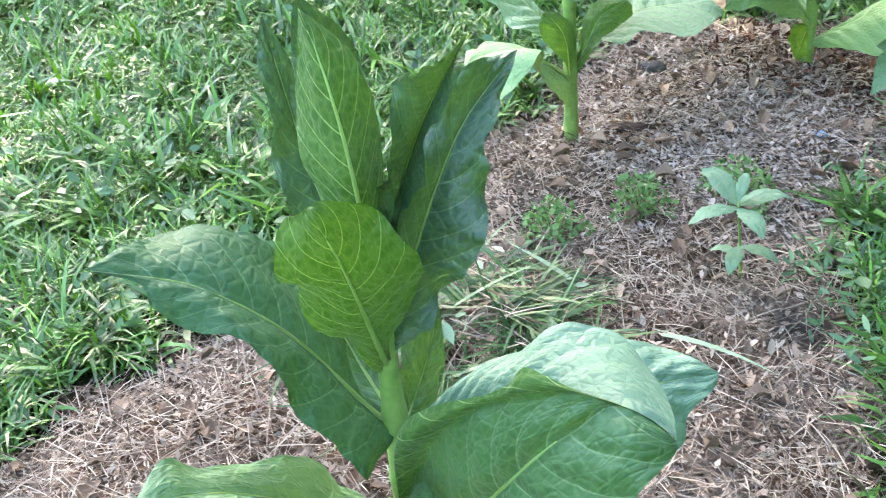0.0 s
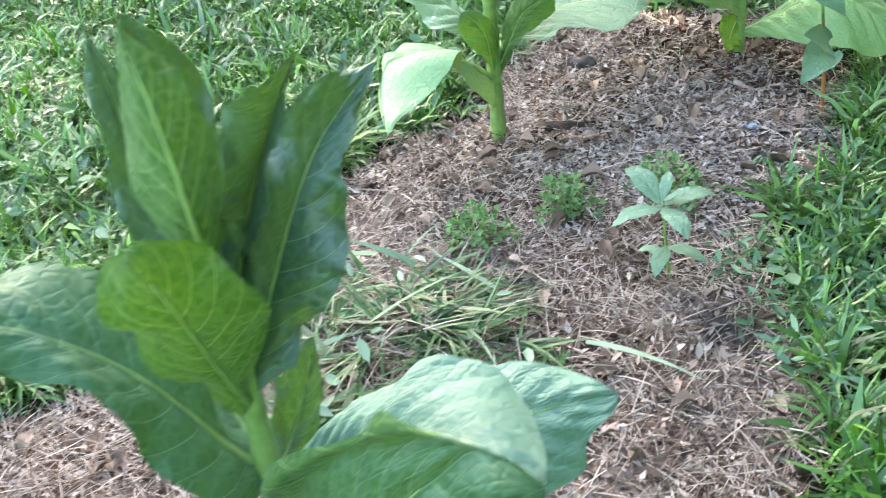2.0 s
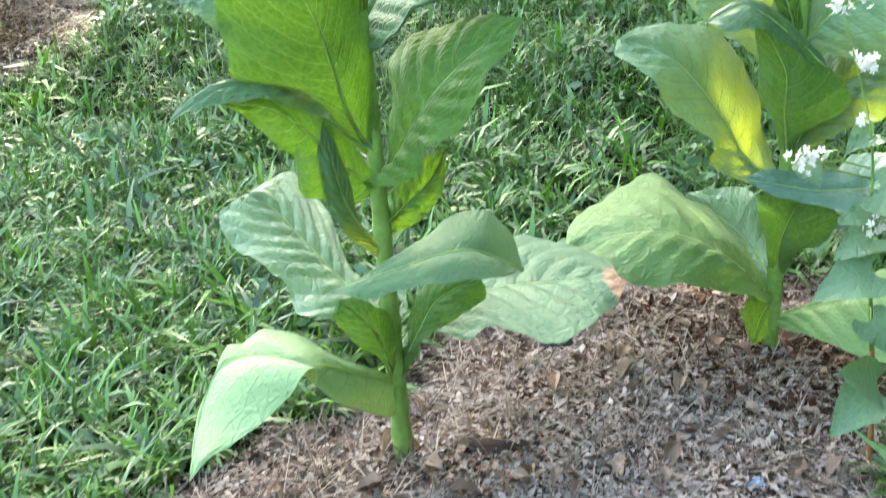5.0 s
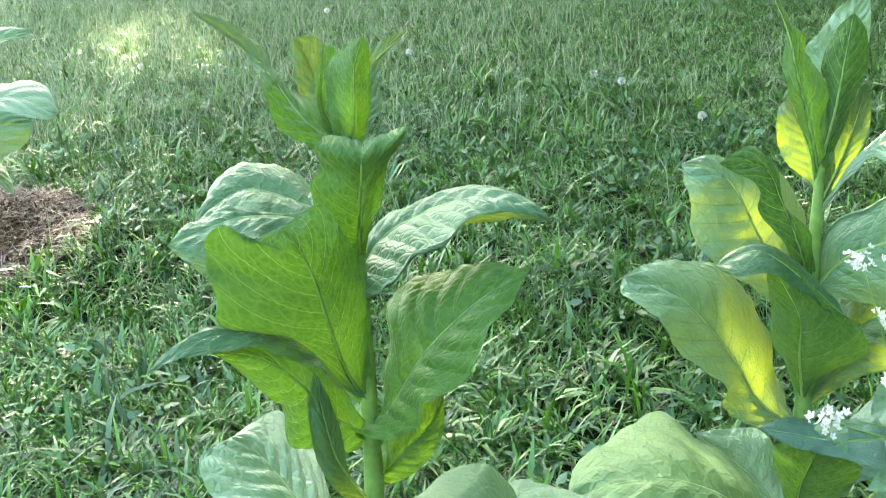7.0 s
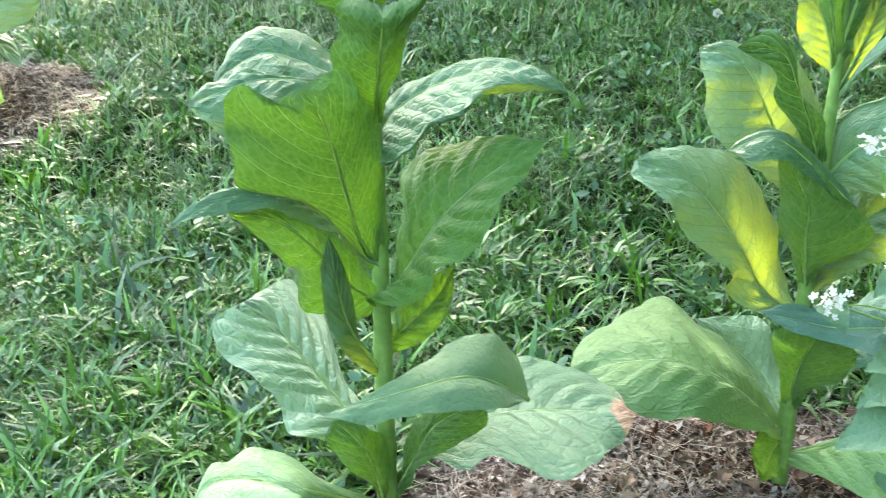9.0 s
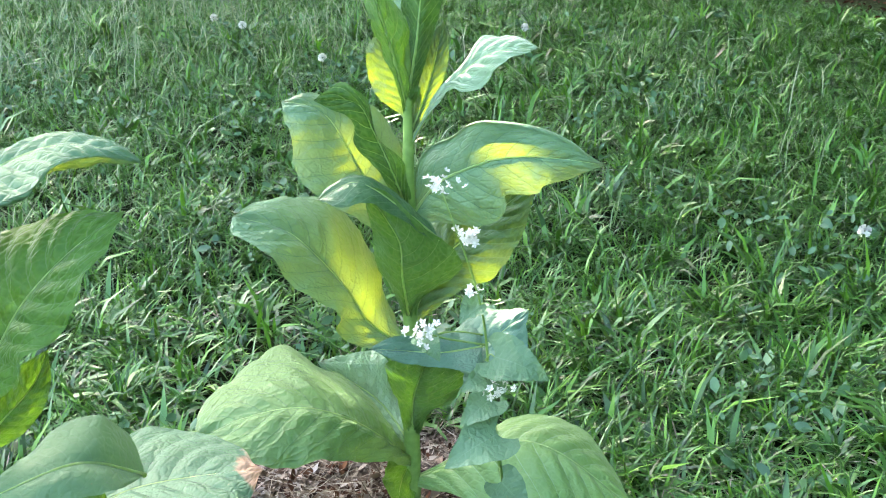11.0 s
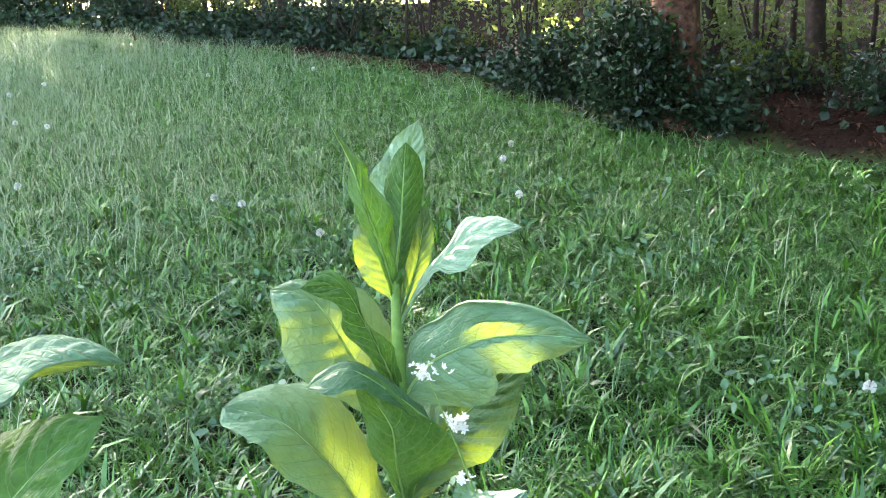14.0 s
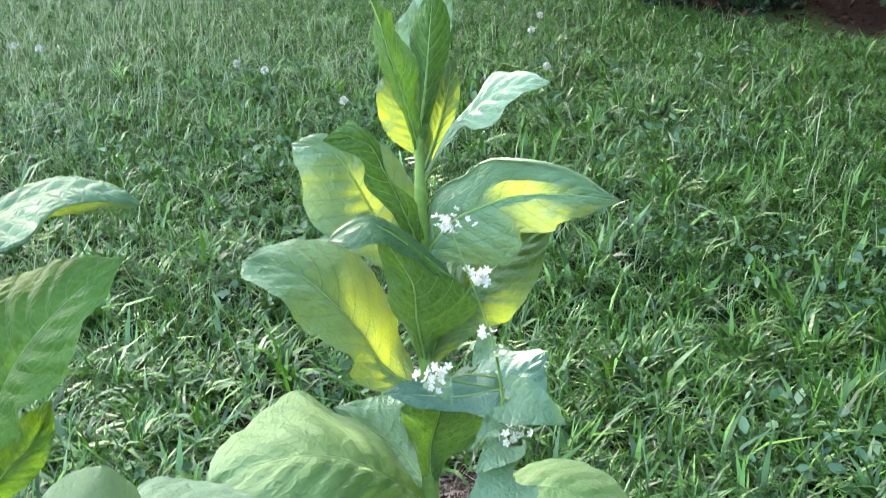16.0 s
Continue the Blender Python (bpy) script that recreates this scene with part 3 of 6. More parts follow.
def leaf(plant, material, mid, left, right, wave=0.006, quilt=0.011, bulge=0.06, flap=None, flap_side=0, flap_material=None, tip_material=None, turned=0.8, clasp=0.012, rows=88, cols=11):
    """One tobacco leaf: a blade spread between its midrib and two rims, which all run from its foot to its tip, arched across,
    puffed between the side veins and waved at the rims. flap: a margin rolled over beyond one rim. turned: from where on the blade shows its other face. clasp: half the breadth of its foot round the stem."""
    leaf_count[0] += 1
    phase = leaf_count[0] * 1.7
    s = np.linspace(0, 1, rows + 1)
    foot, end = mid[0], mid[-1]
    m = glide(mid)(s)
    quilt = quilt * min(1.0, float(np.linalg.norm(np.diff(m, axis=0), axis=1).sum()) / 0.4)
    rims = []
    for rim in (left, right):
        a, b = Vector(rim[0]) - Vector(foot), (Vector(mid[1]) - Vector(foot)).normalized()
        out = a - b * a.dot(b)
        start = Vector(foot) + out * min(0.6, clasp / max(out.length, 1e-6))
        rims.append(glide([tuple(start), *rim, end])(s))
    along = np.gradient(m, axis=0)
    along /= np.linalg.norm(along, axis=1)[:, None] + 1e-9
    up = np.cross(rims[1] - rims[0], along)
    up /= np.linalg.norm(up, axis=1)[:, None] + 1e-9
    up *= np.sign(up @ np.array([-0.1, -0.8, 0.6]) + 1e-6)[:, None]
    smooth = np.ones(9) / 9
    up = np.stack([np.convolve(np.pad(up[:, i], 4, mode="edge"), smooth, "valid") for i in range(3)], 1)
    up /= np.linalg.norm(up, axis=1)[:, None] + 1e-9

    def side(k):
        columns = []
        reach = rims[k] - m
        w = np.linalg.norm(reach, axis=1)[:, None]
        full = np.clip(w / 0.03, 0, 1)
        sgn = 1 if k == 0 else -1
        for j in range(1, cols + 1):
            u = j / cols
            q = (s - 0.17 * u ** 1.25) * 11 - 0.2 * sgn
            puff = quilt * np.abs(np.sin(np.pi * q)) ** 0.7 * min(1, 4 * u) * (1 - 0.85 * u)
            ruffle = wave * (u * u * np.sin(2 * np.pi * (3.1 * s + 0.37 * sgn) + phase) + 0.4 * u ** 3 * np.sin(2 * np.pi * 6.3 * s + 2 * phase * sgn) + 0.14 * u ** 3 * np.sin(2 * np.pi * 15.7 * s + phase))
            dent = np.array([noise.noise(Vector((6 * a, 2.5 * u * sgn, phase))) for a in s]) * 0.012 * u * (1 - 0.6 * u)
            rim = 1 + 0.010 * u ** 3 * np.sin(2 * np.pi * 9.1 * s + phase * sgn)
            columns.append(m + reach * (u * rim[:, None]) + up * (bulge * w * 4 * u * (1 - u) + (puff + ruffle + dent)[:, None] * full))
        return columns

    lcols, rcols = side(0), side(1)
    grid, us = lcols[::-1] + [m] + rcols, [0.5 - 0.5 * j / cols for j in range(cols, 0, -1)] + [0.5 + 0.5 * j / cols for j in range(cols + 1)]
    if flap:
        edge = (lcols, rcols)[flap_side][-1]
        f = glide([foot, *flap, end])(s)
        wf = np.linalg.norm(f - edge, axis=1)[:, None]
        extra = [edge + (f - edge) * (j / 5) + up * (wf * 0.5 * math.sin(math.pi * j / 5)) for j in range(1, 6)]
        uf = [0.02 + 0.05 * j for j in range(1, 6)]
        grid, us = (extra[::-1] + grid, uf[::-1] + us) if flap_side == 0 else (grid + extra, us + [1 - v for v in uf])
    n = len(grid)
    verts = np.stack(grid, 1).reshape(-1, 3)
    idx = np.arange((rows + 1) * n).reshape(rows + 1, n)
    quads = np.stack([idx[:-1, :-1], idx[:-1, 1:], idx[1:, 1:], idx[1:, :-1]], -1).reshape(-1, 4)
    me = raw_mesh("leaf", verts, quads, material)
    uv = np.stack([np.tile(us, rows + 1), np.repeat(s, n)], 1)
    me.uv_layers.new(name="UVMap").data.foreach_set("uv", uv[quads.ravel()].astype(np.float32).ravel())
    slot = np.zeros((rows, n - 1), np.int32)
    if tip_material or flap_material:
        me.materials.append(tip_material or flap_material)
        if tip_material:
            slot[int(rows * turned):] = 1
        elif flap_side == 0:
            slot[:, :5] = 1
        else:
            slot[:, -5:] = 1
        me.polygons.foreach_set("material_index", slot.ravel())
    ob = part("leaf", me, material, plant, "pale green leaf with a withered brown tip" if material is LEAF_BROWN else "")
    thick = min(1.0, float(np.linalg.norm(np.diff(m, axis=0), axis=1).sum()) / 0.3)
    part("midrib", tube([tuple(q) for q in m[:: rows // 8] - 0.0006 * up[:: rows // 8]], [0.0042 * thick, 0.003 * thick, 0.0018 * thick, 0.0006], 6, 32), RIB, ob)
    return ob


def bowed_leaf(plant, material, mid, left, right):
    """A leaf of the usual outline: its rims lie off the midrib by the given half widths."""
    line = glide(mid)
    rim = lambda h: [tuple(line(q) + np.array(h) * w) for q, w in ((0.15, 0.5), (0.35, 0.9), (0.55, 1.0), (0.75, 0.75), (0.9, 0.4))]
    return leaf(plant, material, mid, rim(left), rim(right))


def tobacco(x, y, tall, lean=(0, 0), label=""):
    """An upright tobacco plant's stem; its leaves follow one by one."""
    foot = gz(x, y) - 0.015
    plant = tagged(new("tobacco_plant"), label, "plant", "tobacco plants in the bed")
    pts = [(x + lean[0] * k, y + lean[1] * k, foot + (tall - foot) * k) for k in (0, 0.33, 0.66, 1)]
    part("stem", tube(pts, [0.019, 0.016, 0.013, 0.005], 10, 48, [0.06, 0.13, 0.2, 0.29, 0.38, 0.47, 0.56, 0.66, 0.76, 0.86]), STEM, plant)
    return plant


p1 = tobacco(0.215, 1.02, 0.93, label="young tobacco plant with broad dark green upright leaves in mulch")
p2 = tobacco(0.365, 2.746, 1.10, label="tall tobacco plant with large drooping green leaves in mulch")
p3 = tobacco(1.054, 3.269, 1.08, label="tall sunlit tobacco plant with yellow glowing leaves at the bed's end")
# the young plant's leaves, from the top down
leaf(p1, LEAF_UNDER, [(0.215, 1.02, 0.754), (0.216, 0.99, 0.908), (0.207, 0.998, 0.977), (0.192, 1.016, 1.033), (0.176, 1.034, 1.069)], [(0.197, 1.017, 0.816), (0.175, 1.013, 0.9), (0.16, 1.021, 0.938), (0.162, 1.031, 0.989), (0.17, 1.033, 1.031), (0.172, 1.038, 1.052)], [(0.22, 1.021, 0.826), (0.231, 1.023, 0.888), (0.234, 1.033, 0.936), (0.23, 1.038, 0.982), (0.218, 1.041, 1.021), (0.198, 1.037, 1.048)], wave=0.004, quilt=0.006)  # up
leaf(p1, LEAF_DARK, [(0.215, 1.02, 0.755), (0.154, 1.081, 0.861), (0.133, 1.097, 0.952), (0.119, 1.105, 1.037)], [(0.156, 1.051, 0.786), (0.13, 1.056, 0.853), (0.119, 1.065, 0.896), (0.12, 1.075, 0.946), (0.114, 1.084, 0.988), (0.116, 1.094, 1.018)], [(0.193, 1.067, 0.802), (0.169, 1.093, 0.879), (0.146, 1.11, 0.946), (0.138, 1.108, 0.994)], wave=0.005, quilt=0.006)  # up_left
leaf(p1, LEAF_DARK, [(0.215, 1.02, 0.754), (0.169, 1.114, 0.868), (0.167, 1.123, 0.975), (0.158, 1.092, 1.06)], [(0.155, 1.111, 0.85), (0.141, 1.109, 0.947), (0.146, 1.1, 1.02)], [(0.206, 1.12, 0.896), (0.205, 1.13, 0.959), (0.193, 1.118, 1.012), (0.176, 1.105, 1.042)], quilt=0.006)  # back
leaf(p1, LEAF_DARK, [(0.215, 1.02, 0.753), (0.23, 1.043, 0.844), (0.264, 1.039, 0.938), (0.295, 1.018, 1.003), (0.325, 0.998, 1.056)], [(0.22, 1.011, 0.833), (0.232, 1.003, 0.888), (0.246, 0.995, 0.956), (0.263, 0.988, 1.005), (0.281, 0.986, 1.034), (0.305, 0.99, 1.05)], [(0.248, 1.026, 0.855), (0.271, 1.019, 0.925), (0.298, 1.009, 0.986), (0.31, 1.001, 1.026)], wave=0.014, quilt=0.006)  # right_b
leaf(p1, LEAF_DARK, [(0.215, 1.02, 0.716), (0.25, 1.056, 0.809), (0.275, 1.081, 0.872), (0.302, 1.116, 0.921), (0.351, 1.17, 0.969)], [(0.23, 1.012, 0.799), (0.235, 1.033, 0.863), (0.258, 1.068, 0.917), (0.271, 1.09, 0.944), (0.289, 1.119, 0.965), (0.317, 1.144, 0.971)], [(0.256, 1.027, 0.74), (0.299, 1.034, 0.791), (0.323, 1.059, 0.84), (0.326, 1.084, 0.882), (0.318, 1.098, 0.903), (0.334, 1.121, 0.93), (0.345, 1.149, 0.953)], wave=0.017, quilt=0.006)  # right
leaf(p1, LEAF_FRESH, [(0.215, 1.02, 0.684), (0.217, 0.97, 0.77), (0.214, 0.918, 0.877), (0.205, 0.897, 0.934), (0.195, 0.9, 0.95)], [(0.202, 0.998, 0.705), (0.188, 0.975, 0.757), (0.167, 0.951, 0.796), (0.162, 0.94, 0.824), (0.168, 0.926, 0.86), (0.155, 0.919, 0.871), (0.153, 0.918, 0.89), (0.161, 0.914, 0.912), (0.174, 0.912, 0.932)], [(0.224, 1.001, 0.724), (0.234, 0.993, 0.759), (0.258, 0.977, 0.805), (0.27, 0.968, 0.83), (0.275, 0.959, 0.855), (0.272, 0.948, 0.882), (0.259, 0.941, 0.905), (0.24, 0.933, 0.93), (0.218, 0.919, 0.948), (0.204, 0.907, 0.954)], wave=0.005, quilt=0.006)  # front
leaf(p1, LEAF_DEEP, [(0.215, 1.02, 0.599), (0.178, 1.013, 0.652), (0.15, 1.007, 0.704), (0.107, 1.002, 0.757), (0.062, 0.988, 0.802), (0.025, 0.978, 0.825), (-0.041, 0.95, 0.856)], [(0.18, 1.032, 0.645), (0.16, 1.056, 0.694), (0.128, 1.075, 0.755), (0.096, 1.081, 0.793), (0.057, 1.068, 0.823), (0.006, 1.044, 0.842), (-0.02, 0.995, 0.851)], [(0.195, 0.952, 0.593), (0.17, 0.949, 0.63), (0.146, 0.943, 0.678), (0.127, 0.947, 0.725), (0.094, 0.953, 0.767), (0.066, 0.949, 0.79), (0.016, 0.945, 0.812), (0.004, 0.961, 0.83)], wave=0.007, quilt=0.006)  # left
leaf(p1, LEAF_COOL, [(0.215, 1.02, 0.614), (0.175, 1.064, 0.65), (0.142, 1.089, 0.7), (0.103, 1.102, 0.757)], [(0.165, 1.048, 0.623), (0.13, 1.072, 0.682), (0.108, 1.091, 0.729)], [(0.191, 1.071, 0.652), (0.182, 1.103, 0.689), (0.143, 1.117, 0.733)], quilt=0.006)  # left_low
leaf(p1, LEAF_COOL, [(0.215, 1.02, 0.585), (0.226, 1.083, 0.594), (0.243, 1.106, 0.641), (0.255, 1.128, 0.687)], [(0.205, 1.069, 0.605), (0.217, 1.091, 0.652), (0.238, 1.115, 0.681)], [(0.237, 1.074, 0.564), (0.254, 1.108, 0.602), (0.258, 1.119, 0.655)], quilt=0.006)  # back_r
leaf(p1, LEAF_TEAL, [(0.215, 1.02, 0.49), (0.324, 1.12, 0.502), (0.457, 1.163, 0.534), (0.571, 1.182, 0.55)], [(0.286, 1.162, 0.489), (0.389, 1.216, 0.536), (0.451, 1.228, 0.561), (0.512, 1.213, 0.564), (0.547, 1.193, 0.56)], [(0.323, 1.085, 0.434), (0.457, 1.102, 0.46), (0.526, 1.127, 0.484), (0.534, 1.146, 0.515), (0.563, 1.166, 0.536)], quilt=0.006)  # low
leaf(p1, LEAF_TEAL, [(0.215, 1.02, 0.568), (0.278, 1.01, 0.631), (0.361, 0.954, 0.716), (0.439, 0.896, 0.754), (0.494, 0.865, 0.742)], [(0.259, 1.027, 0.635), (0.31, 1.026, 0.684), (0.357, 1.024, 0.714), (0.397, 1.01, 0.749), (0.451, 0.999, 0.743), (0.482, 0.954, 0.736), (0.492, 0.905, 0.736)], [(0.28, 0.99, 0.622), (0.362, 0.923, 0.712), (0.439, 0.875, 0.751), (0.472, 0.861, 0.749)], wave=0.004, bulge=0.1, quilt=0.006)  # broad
leaf(p1, LEAF_COOL, [(0.215, 1.02, 0.379), (0.277, 0.949, 0.528), (0.327, 0.907, 0.619), (0.375, 0.875, 0.708), (0.41, 0.866, 0.749), (0.441, 0.866, 0.777), (0.471, 0.861, 0.766), (0.493, 0.854, 0.751)], [(0.213, 1.01, 0.491), (0.247, 0.975, 0.596), (0.291, 0.932, 0.691), (0.34, 0.899, 0.749), (0.401, 0.879, 0.781), (0.441, 0.866, 0.779), (0.471, 0.861, 0.767)], [(0.274, 0.929, 0.46), (0.371, 0.864, 0.57), (0.439, 0.825, 0.668), (0.465, 0.819, 0.729), (0.492, 0.844, 0.744)], flap=[(0.216, 0.99, 0.547), (0.235, 0.952, 0.664), (0.275, 0.929, 0.716), (0.324, 0.907, 0.749), (0.35, 0.896, 0.772), (0.365, 0.893, 0.795), (0.384, 0.881, 0.796), (0.415, 0.871, 0.787), (0.441, 0.866, 0.781), (0.471, 0.861, 0.768)], flap_material=LEAF_UNDER, wave=0.004, quilt=0.006)  # broad_front
leaf(p1, LEAF_DRY_RIM, [(0.215, 1.02, 0.427), (0.128, 0.965, 0.53), (0.074, 0.915, 0.606), (0.023, 0.866, 0.648), (-0.018, 0.828, 0.652)], [(0.157, 1.041, 0.473), (0.14, 1.023, 0.527), (0.108, 1, 0.573), (0.069, 0.958, 0.61), (0.031, 0.918, 0.635), (0.007, 0.898, 0.664), (-0.005, 0.857, 0.659)], [(0.161, 0.915, 0.514), (0.103, 0.849, 0.604), (0.036, 0.82, 0.637)], wave=0.006, quilt=0.006)  # bottom_left
leaf(p1, LEAF_COOL, [(0.215, 1.02, 0.446), (0.223, 0.92, 0.599), (0.249, 0.853, 0.645), (0.269, 0.806, 0.647)], [(0.182, 0.974, 0.527), (0.18, 0.892, 0.622), (0.217, 0.828, 0.642)], [(0.216, 1, 0.497), (0.257, 0.946, 0.595), (0.29, 0.85, 0.62)], quilt=0.006)  # bottom
# the second plant's leaves
leaf(p2, LEAF_UNDER_OLD, [(0.365, 2.746, 1.056), (0.381, 2.719, 1.126), (0.384, 2.72, 1.181), (0.396, 2.733, 1.225)], [(0.346, 2.731, 1.079), (0.34, 2.73, 1.128), (0.341, 2.73, 1.179), (0.363, 2.735, 1.205)], [(0.382, 2.75, 1.081), (0.394, 2.753, 1.12), (0.396, 2.754, 1.168), (0.399, 2.744, 1.204)], wave=0.003)  # top
leaf(p2, LEAF_UNDER_OLD, [(0.365, 2.746, 1.056), (0.327, 2.747, 1.12), (0.328, 2.747, 1.176), (0.331, 2.748, 1.211)], [(0.336, 2.739, 1.082), (0.321, 2.735, 1.131), (0.32, 2.745, 1.169), (0.326, 2.747, 1.194)], [(0.351, 2.753, 1.103), (0.344, 2.751, 1.16), (0.35, 2.753, 1.199)], wave=0.003)  # top_b
leaf(p2, LEAF_LIT_TOP, [(0.365, 2.746, 1.065), (0.291, 2.831, 1.13), (0.273, 2.837, 1.179), (0.263, 2.824, 1.213)], [(0.305, 2.788, 1.066), (0.273, 2.802, 1.122), (0.26, 2.811, 1.175), (0.257, 2.822, 1.205)], [(0.33, 2.845, 1.119), (0.316, 2.856, 1.176), (0.288, 2.847, 1.208)])  # top_back
leaf(p2, LEAF_LIT_TOP, [(0.365, 2.746, 1.064), (0.359, 2.847, 1.118), (0.369, 2.86, 1.167), (0.42, 2.873, 1.212)], [(0.346, 2.847, 1.127), (0.358, 2.861, 1.18), (0.39, 2.869, 1.204)], [(0.377, 2.808, 1.084), (0.389, 2.831, 1.117), (0.378, 2.85, 1.152), (0.394, 2.866, 1.187)], bulge=-0.1)  # top_right
leaf(p2, LEAF_UNDER_OLD, [(0.365, 2.746, 1.057), (0.306, 2.721, 1.109), (0.257, 2.74, 1.163), (0.204, 2.737, 1.219), (0.149, 2.723, 1.262)], [(0.328, 2.757, 1.084), (0.306, 2.762, 1.117), (0.273, 2.764, 1.148), (0.247, 2.768, 1.167), (0.232, 2.775, 1.2), (0.201, 2.747, 1.24)], [(0.314, 2.713, 1.069), (0.273, 2.692, 1.113), (0.256, 2.698, 1.153), (0.244, 2.716, 1.181), (0.219, 2.73, 1.207), (0.185, 2.722, 1.235)], tip_material=LEAF_LIT_TOP, turned=0.5, wave=0.004)  # upper_left
leaf(p2, LEAF_UNDER_OLD, [(0.365, 2.746, 0.895), (0.388, 2.69, 0.989), (0.403, 2.663, 1.045), (0.409, 2.654, 1.077), (0.396, 2.702, 1.083)], [(0.337, 2.721, 0.91), (0.334, 2.686, 0.972), (0.327, 2.67, 1.024), (0.345, 2.662, 1.056), (0.347, 2.65, 1.093), (0.362, 2.687, 1.093)], [(0.388, 2.728, 0.944), (0.417, 2.701, 0.999), (0.435, 2.681, 1.053), (0.468, 2.675, 1.111), (0.43, 2.703, 1.094)], tip_material=LEAF_LIT_TOP, turned=0.87, wave=0.004)  # vee
leaf(p2, LEAF_LIT_TOP, [(0.365, 2.746, 0.938), (0.279, 2.766, 0.972), (0.2, 2.757, 0.997), (0.162, 2.716, 0.983), (0.144, 2.671, 0.962)], [(0.283, 2.818, 0.971), (0.242, 2.835, 0.997), (0.191, 2.828, 1.027), (0.15, 2.791, 1.015), (0.135, 2.727, 0.988)], [(0.337, 2.728, 0.93), (0.293, 2.711, 0.95), (0.224, 2.692, 0.967), (0.183, 2.667, 0.96)], bulge=0.12)  # back_left
leaf(p2, LEAF_LIT_TOP, [(0.365, 2.746, 0.93), (0.288, 2.706, 0.969), (0.218, 2.668, 0.98), (0.172, 2.636, 0.967), (0.13, 2.616, 0.952)], [(0.315, 2.751, 0.973), (0.275, 2.718, 0.973), (0.239, 2.701, 0.981), (0.186, 2.684, 0.986), (0.148, 2.651, 0.973)], [(0.322, 2.677, 0.941), (0.266, 2.65, 0.956), (0.222, 2.613, 0.942), (0.198, 2.596, 0.917), (0.164, 2.6, 0.935)])  # fold_left
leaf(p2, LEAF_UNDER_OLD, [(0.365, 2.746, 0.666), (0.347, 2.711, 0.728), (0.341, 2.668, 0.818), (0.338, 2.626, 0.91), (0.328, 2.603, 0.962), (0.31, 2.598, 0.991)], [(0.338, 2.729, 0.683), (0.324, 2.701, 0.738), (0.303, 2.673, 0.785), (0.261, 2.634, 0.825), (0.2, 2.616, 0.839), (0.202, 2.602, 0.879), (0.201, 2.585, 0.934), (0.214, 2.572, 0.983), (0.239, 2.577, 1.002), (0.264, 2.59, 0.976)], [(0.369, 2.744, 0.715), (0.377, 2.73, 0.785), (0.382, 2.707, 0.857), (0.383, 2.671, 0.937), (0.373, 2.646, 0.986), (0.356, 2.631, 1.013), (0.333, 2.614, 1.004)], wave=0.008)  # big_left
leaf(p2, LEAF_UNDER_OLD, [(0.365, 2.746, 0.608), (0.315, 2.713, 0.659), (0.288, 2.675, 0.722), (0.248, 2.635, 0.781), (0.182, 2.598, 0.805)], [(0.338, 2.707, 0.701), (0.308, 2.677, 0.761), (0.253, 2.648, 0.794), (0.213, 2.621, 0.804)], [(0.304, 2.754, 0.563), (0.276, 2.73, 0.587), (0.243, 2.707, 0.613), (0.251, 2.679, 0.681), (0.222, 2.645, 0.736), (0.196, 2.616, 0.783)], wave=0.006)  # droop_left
leaf(p2, LEAF_LIT_TOP, [(0.365, 2.746, 0.676), (0.3, 2.699, 0.754), (0.255, 2.647, 0.809), (0.195, 2.591, 0.829), (0.121, 2.531, 0.794)], [(0.322, 2.746, 0.72), (0.285, 2.707, 0.771), (0.242, 2.678, 0.81), (0.196, 2.626, 0.83), (0.146, 2.585, 0.822)], [(0.332, 2.7, 0.718), (0.288, 2.642, 0.782), (0.235, 2.591, 0.811), (0.176, 2.556, 0.814)], bulge=0.1)  # droop_top
leaf(p2, LEAF_LIT_TOP, [(0.365, 2.746, 0.85), (0.376, 2.8, 0.904), (0.448, 2.828, 0.949), (0.527, 2.827, 0.973), (0.598, 2.804, 0.967), (0.641, 2.804, 0.949)], [(0.349, 2.808, 0.891), (0.372, 2.859, 0.926), (0.434, 2.884, 0.955), (0.514, 2.893, 0.972), (0.585, 2.859, 0.969)], [(0.373, 2.735, 0.84), (0.423, 2.716, 0.869), (0.454, 2.717, 0.911), (0.502, 2.724, 0.927), (0.522, 2.749, 0.953), (0.578, 2.777, 0.953)], flap=[(0.374, 2.738, 0.843), (0.426, 2.719, 0.877), (0.459, 2.73, 0.914), (0.509, 2.732, 0.941), (0.535, 2.745, 0.965), (0.583, 2.774, 0.968)], flap_side=1, wave=0.003)  # upper_right
leaf(p2, LEAF_SOFT, [(0.365, 2.746, 0.603), (0.407, 2.736, 0.669), (0.457, 2.728, 0.754), (0.509, 2.73, 0.814), (0.558, 2.742, 0.855), (0.618, 2.757, 0.893)], [(0.391, 2.758, 0.662), (0.39, 2.776, 0.73), (0.385, 2.791, 0.779), (0.391, 2.808, 0.814), (0.449, 2.811, 0.856), (0.532, 2.791, 0.88)], [(0.361, 2.702, 0.629), (0.412, 2.681, 0.641), (0.465, 2.667, 0.676), (0.485, 2.663, 0.712), (0.534, 2.663, 0.756), (0.571, 2.678, 0.815), (0.597, 2.713, 0.858)], wave=0.007)  # big_right
leaf(p2, LEAF_SOFT, [(0.365, 2.746, 0.529), (0.397, 2.785, 0.555), (0.437, 2.815, 0.593), (0.463, 2.832, 0.646)], [(0.375, 2.8, 0.58), (0.418, 2.821, 0.623)], [(0.389, 2.772, 0.511), (0.431, 2.793, 0.534), (0.462, 2.811, 0.582)])  # mid_right
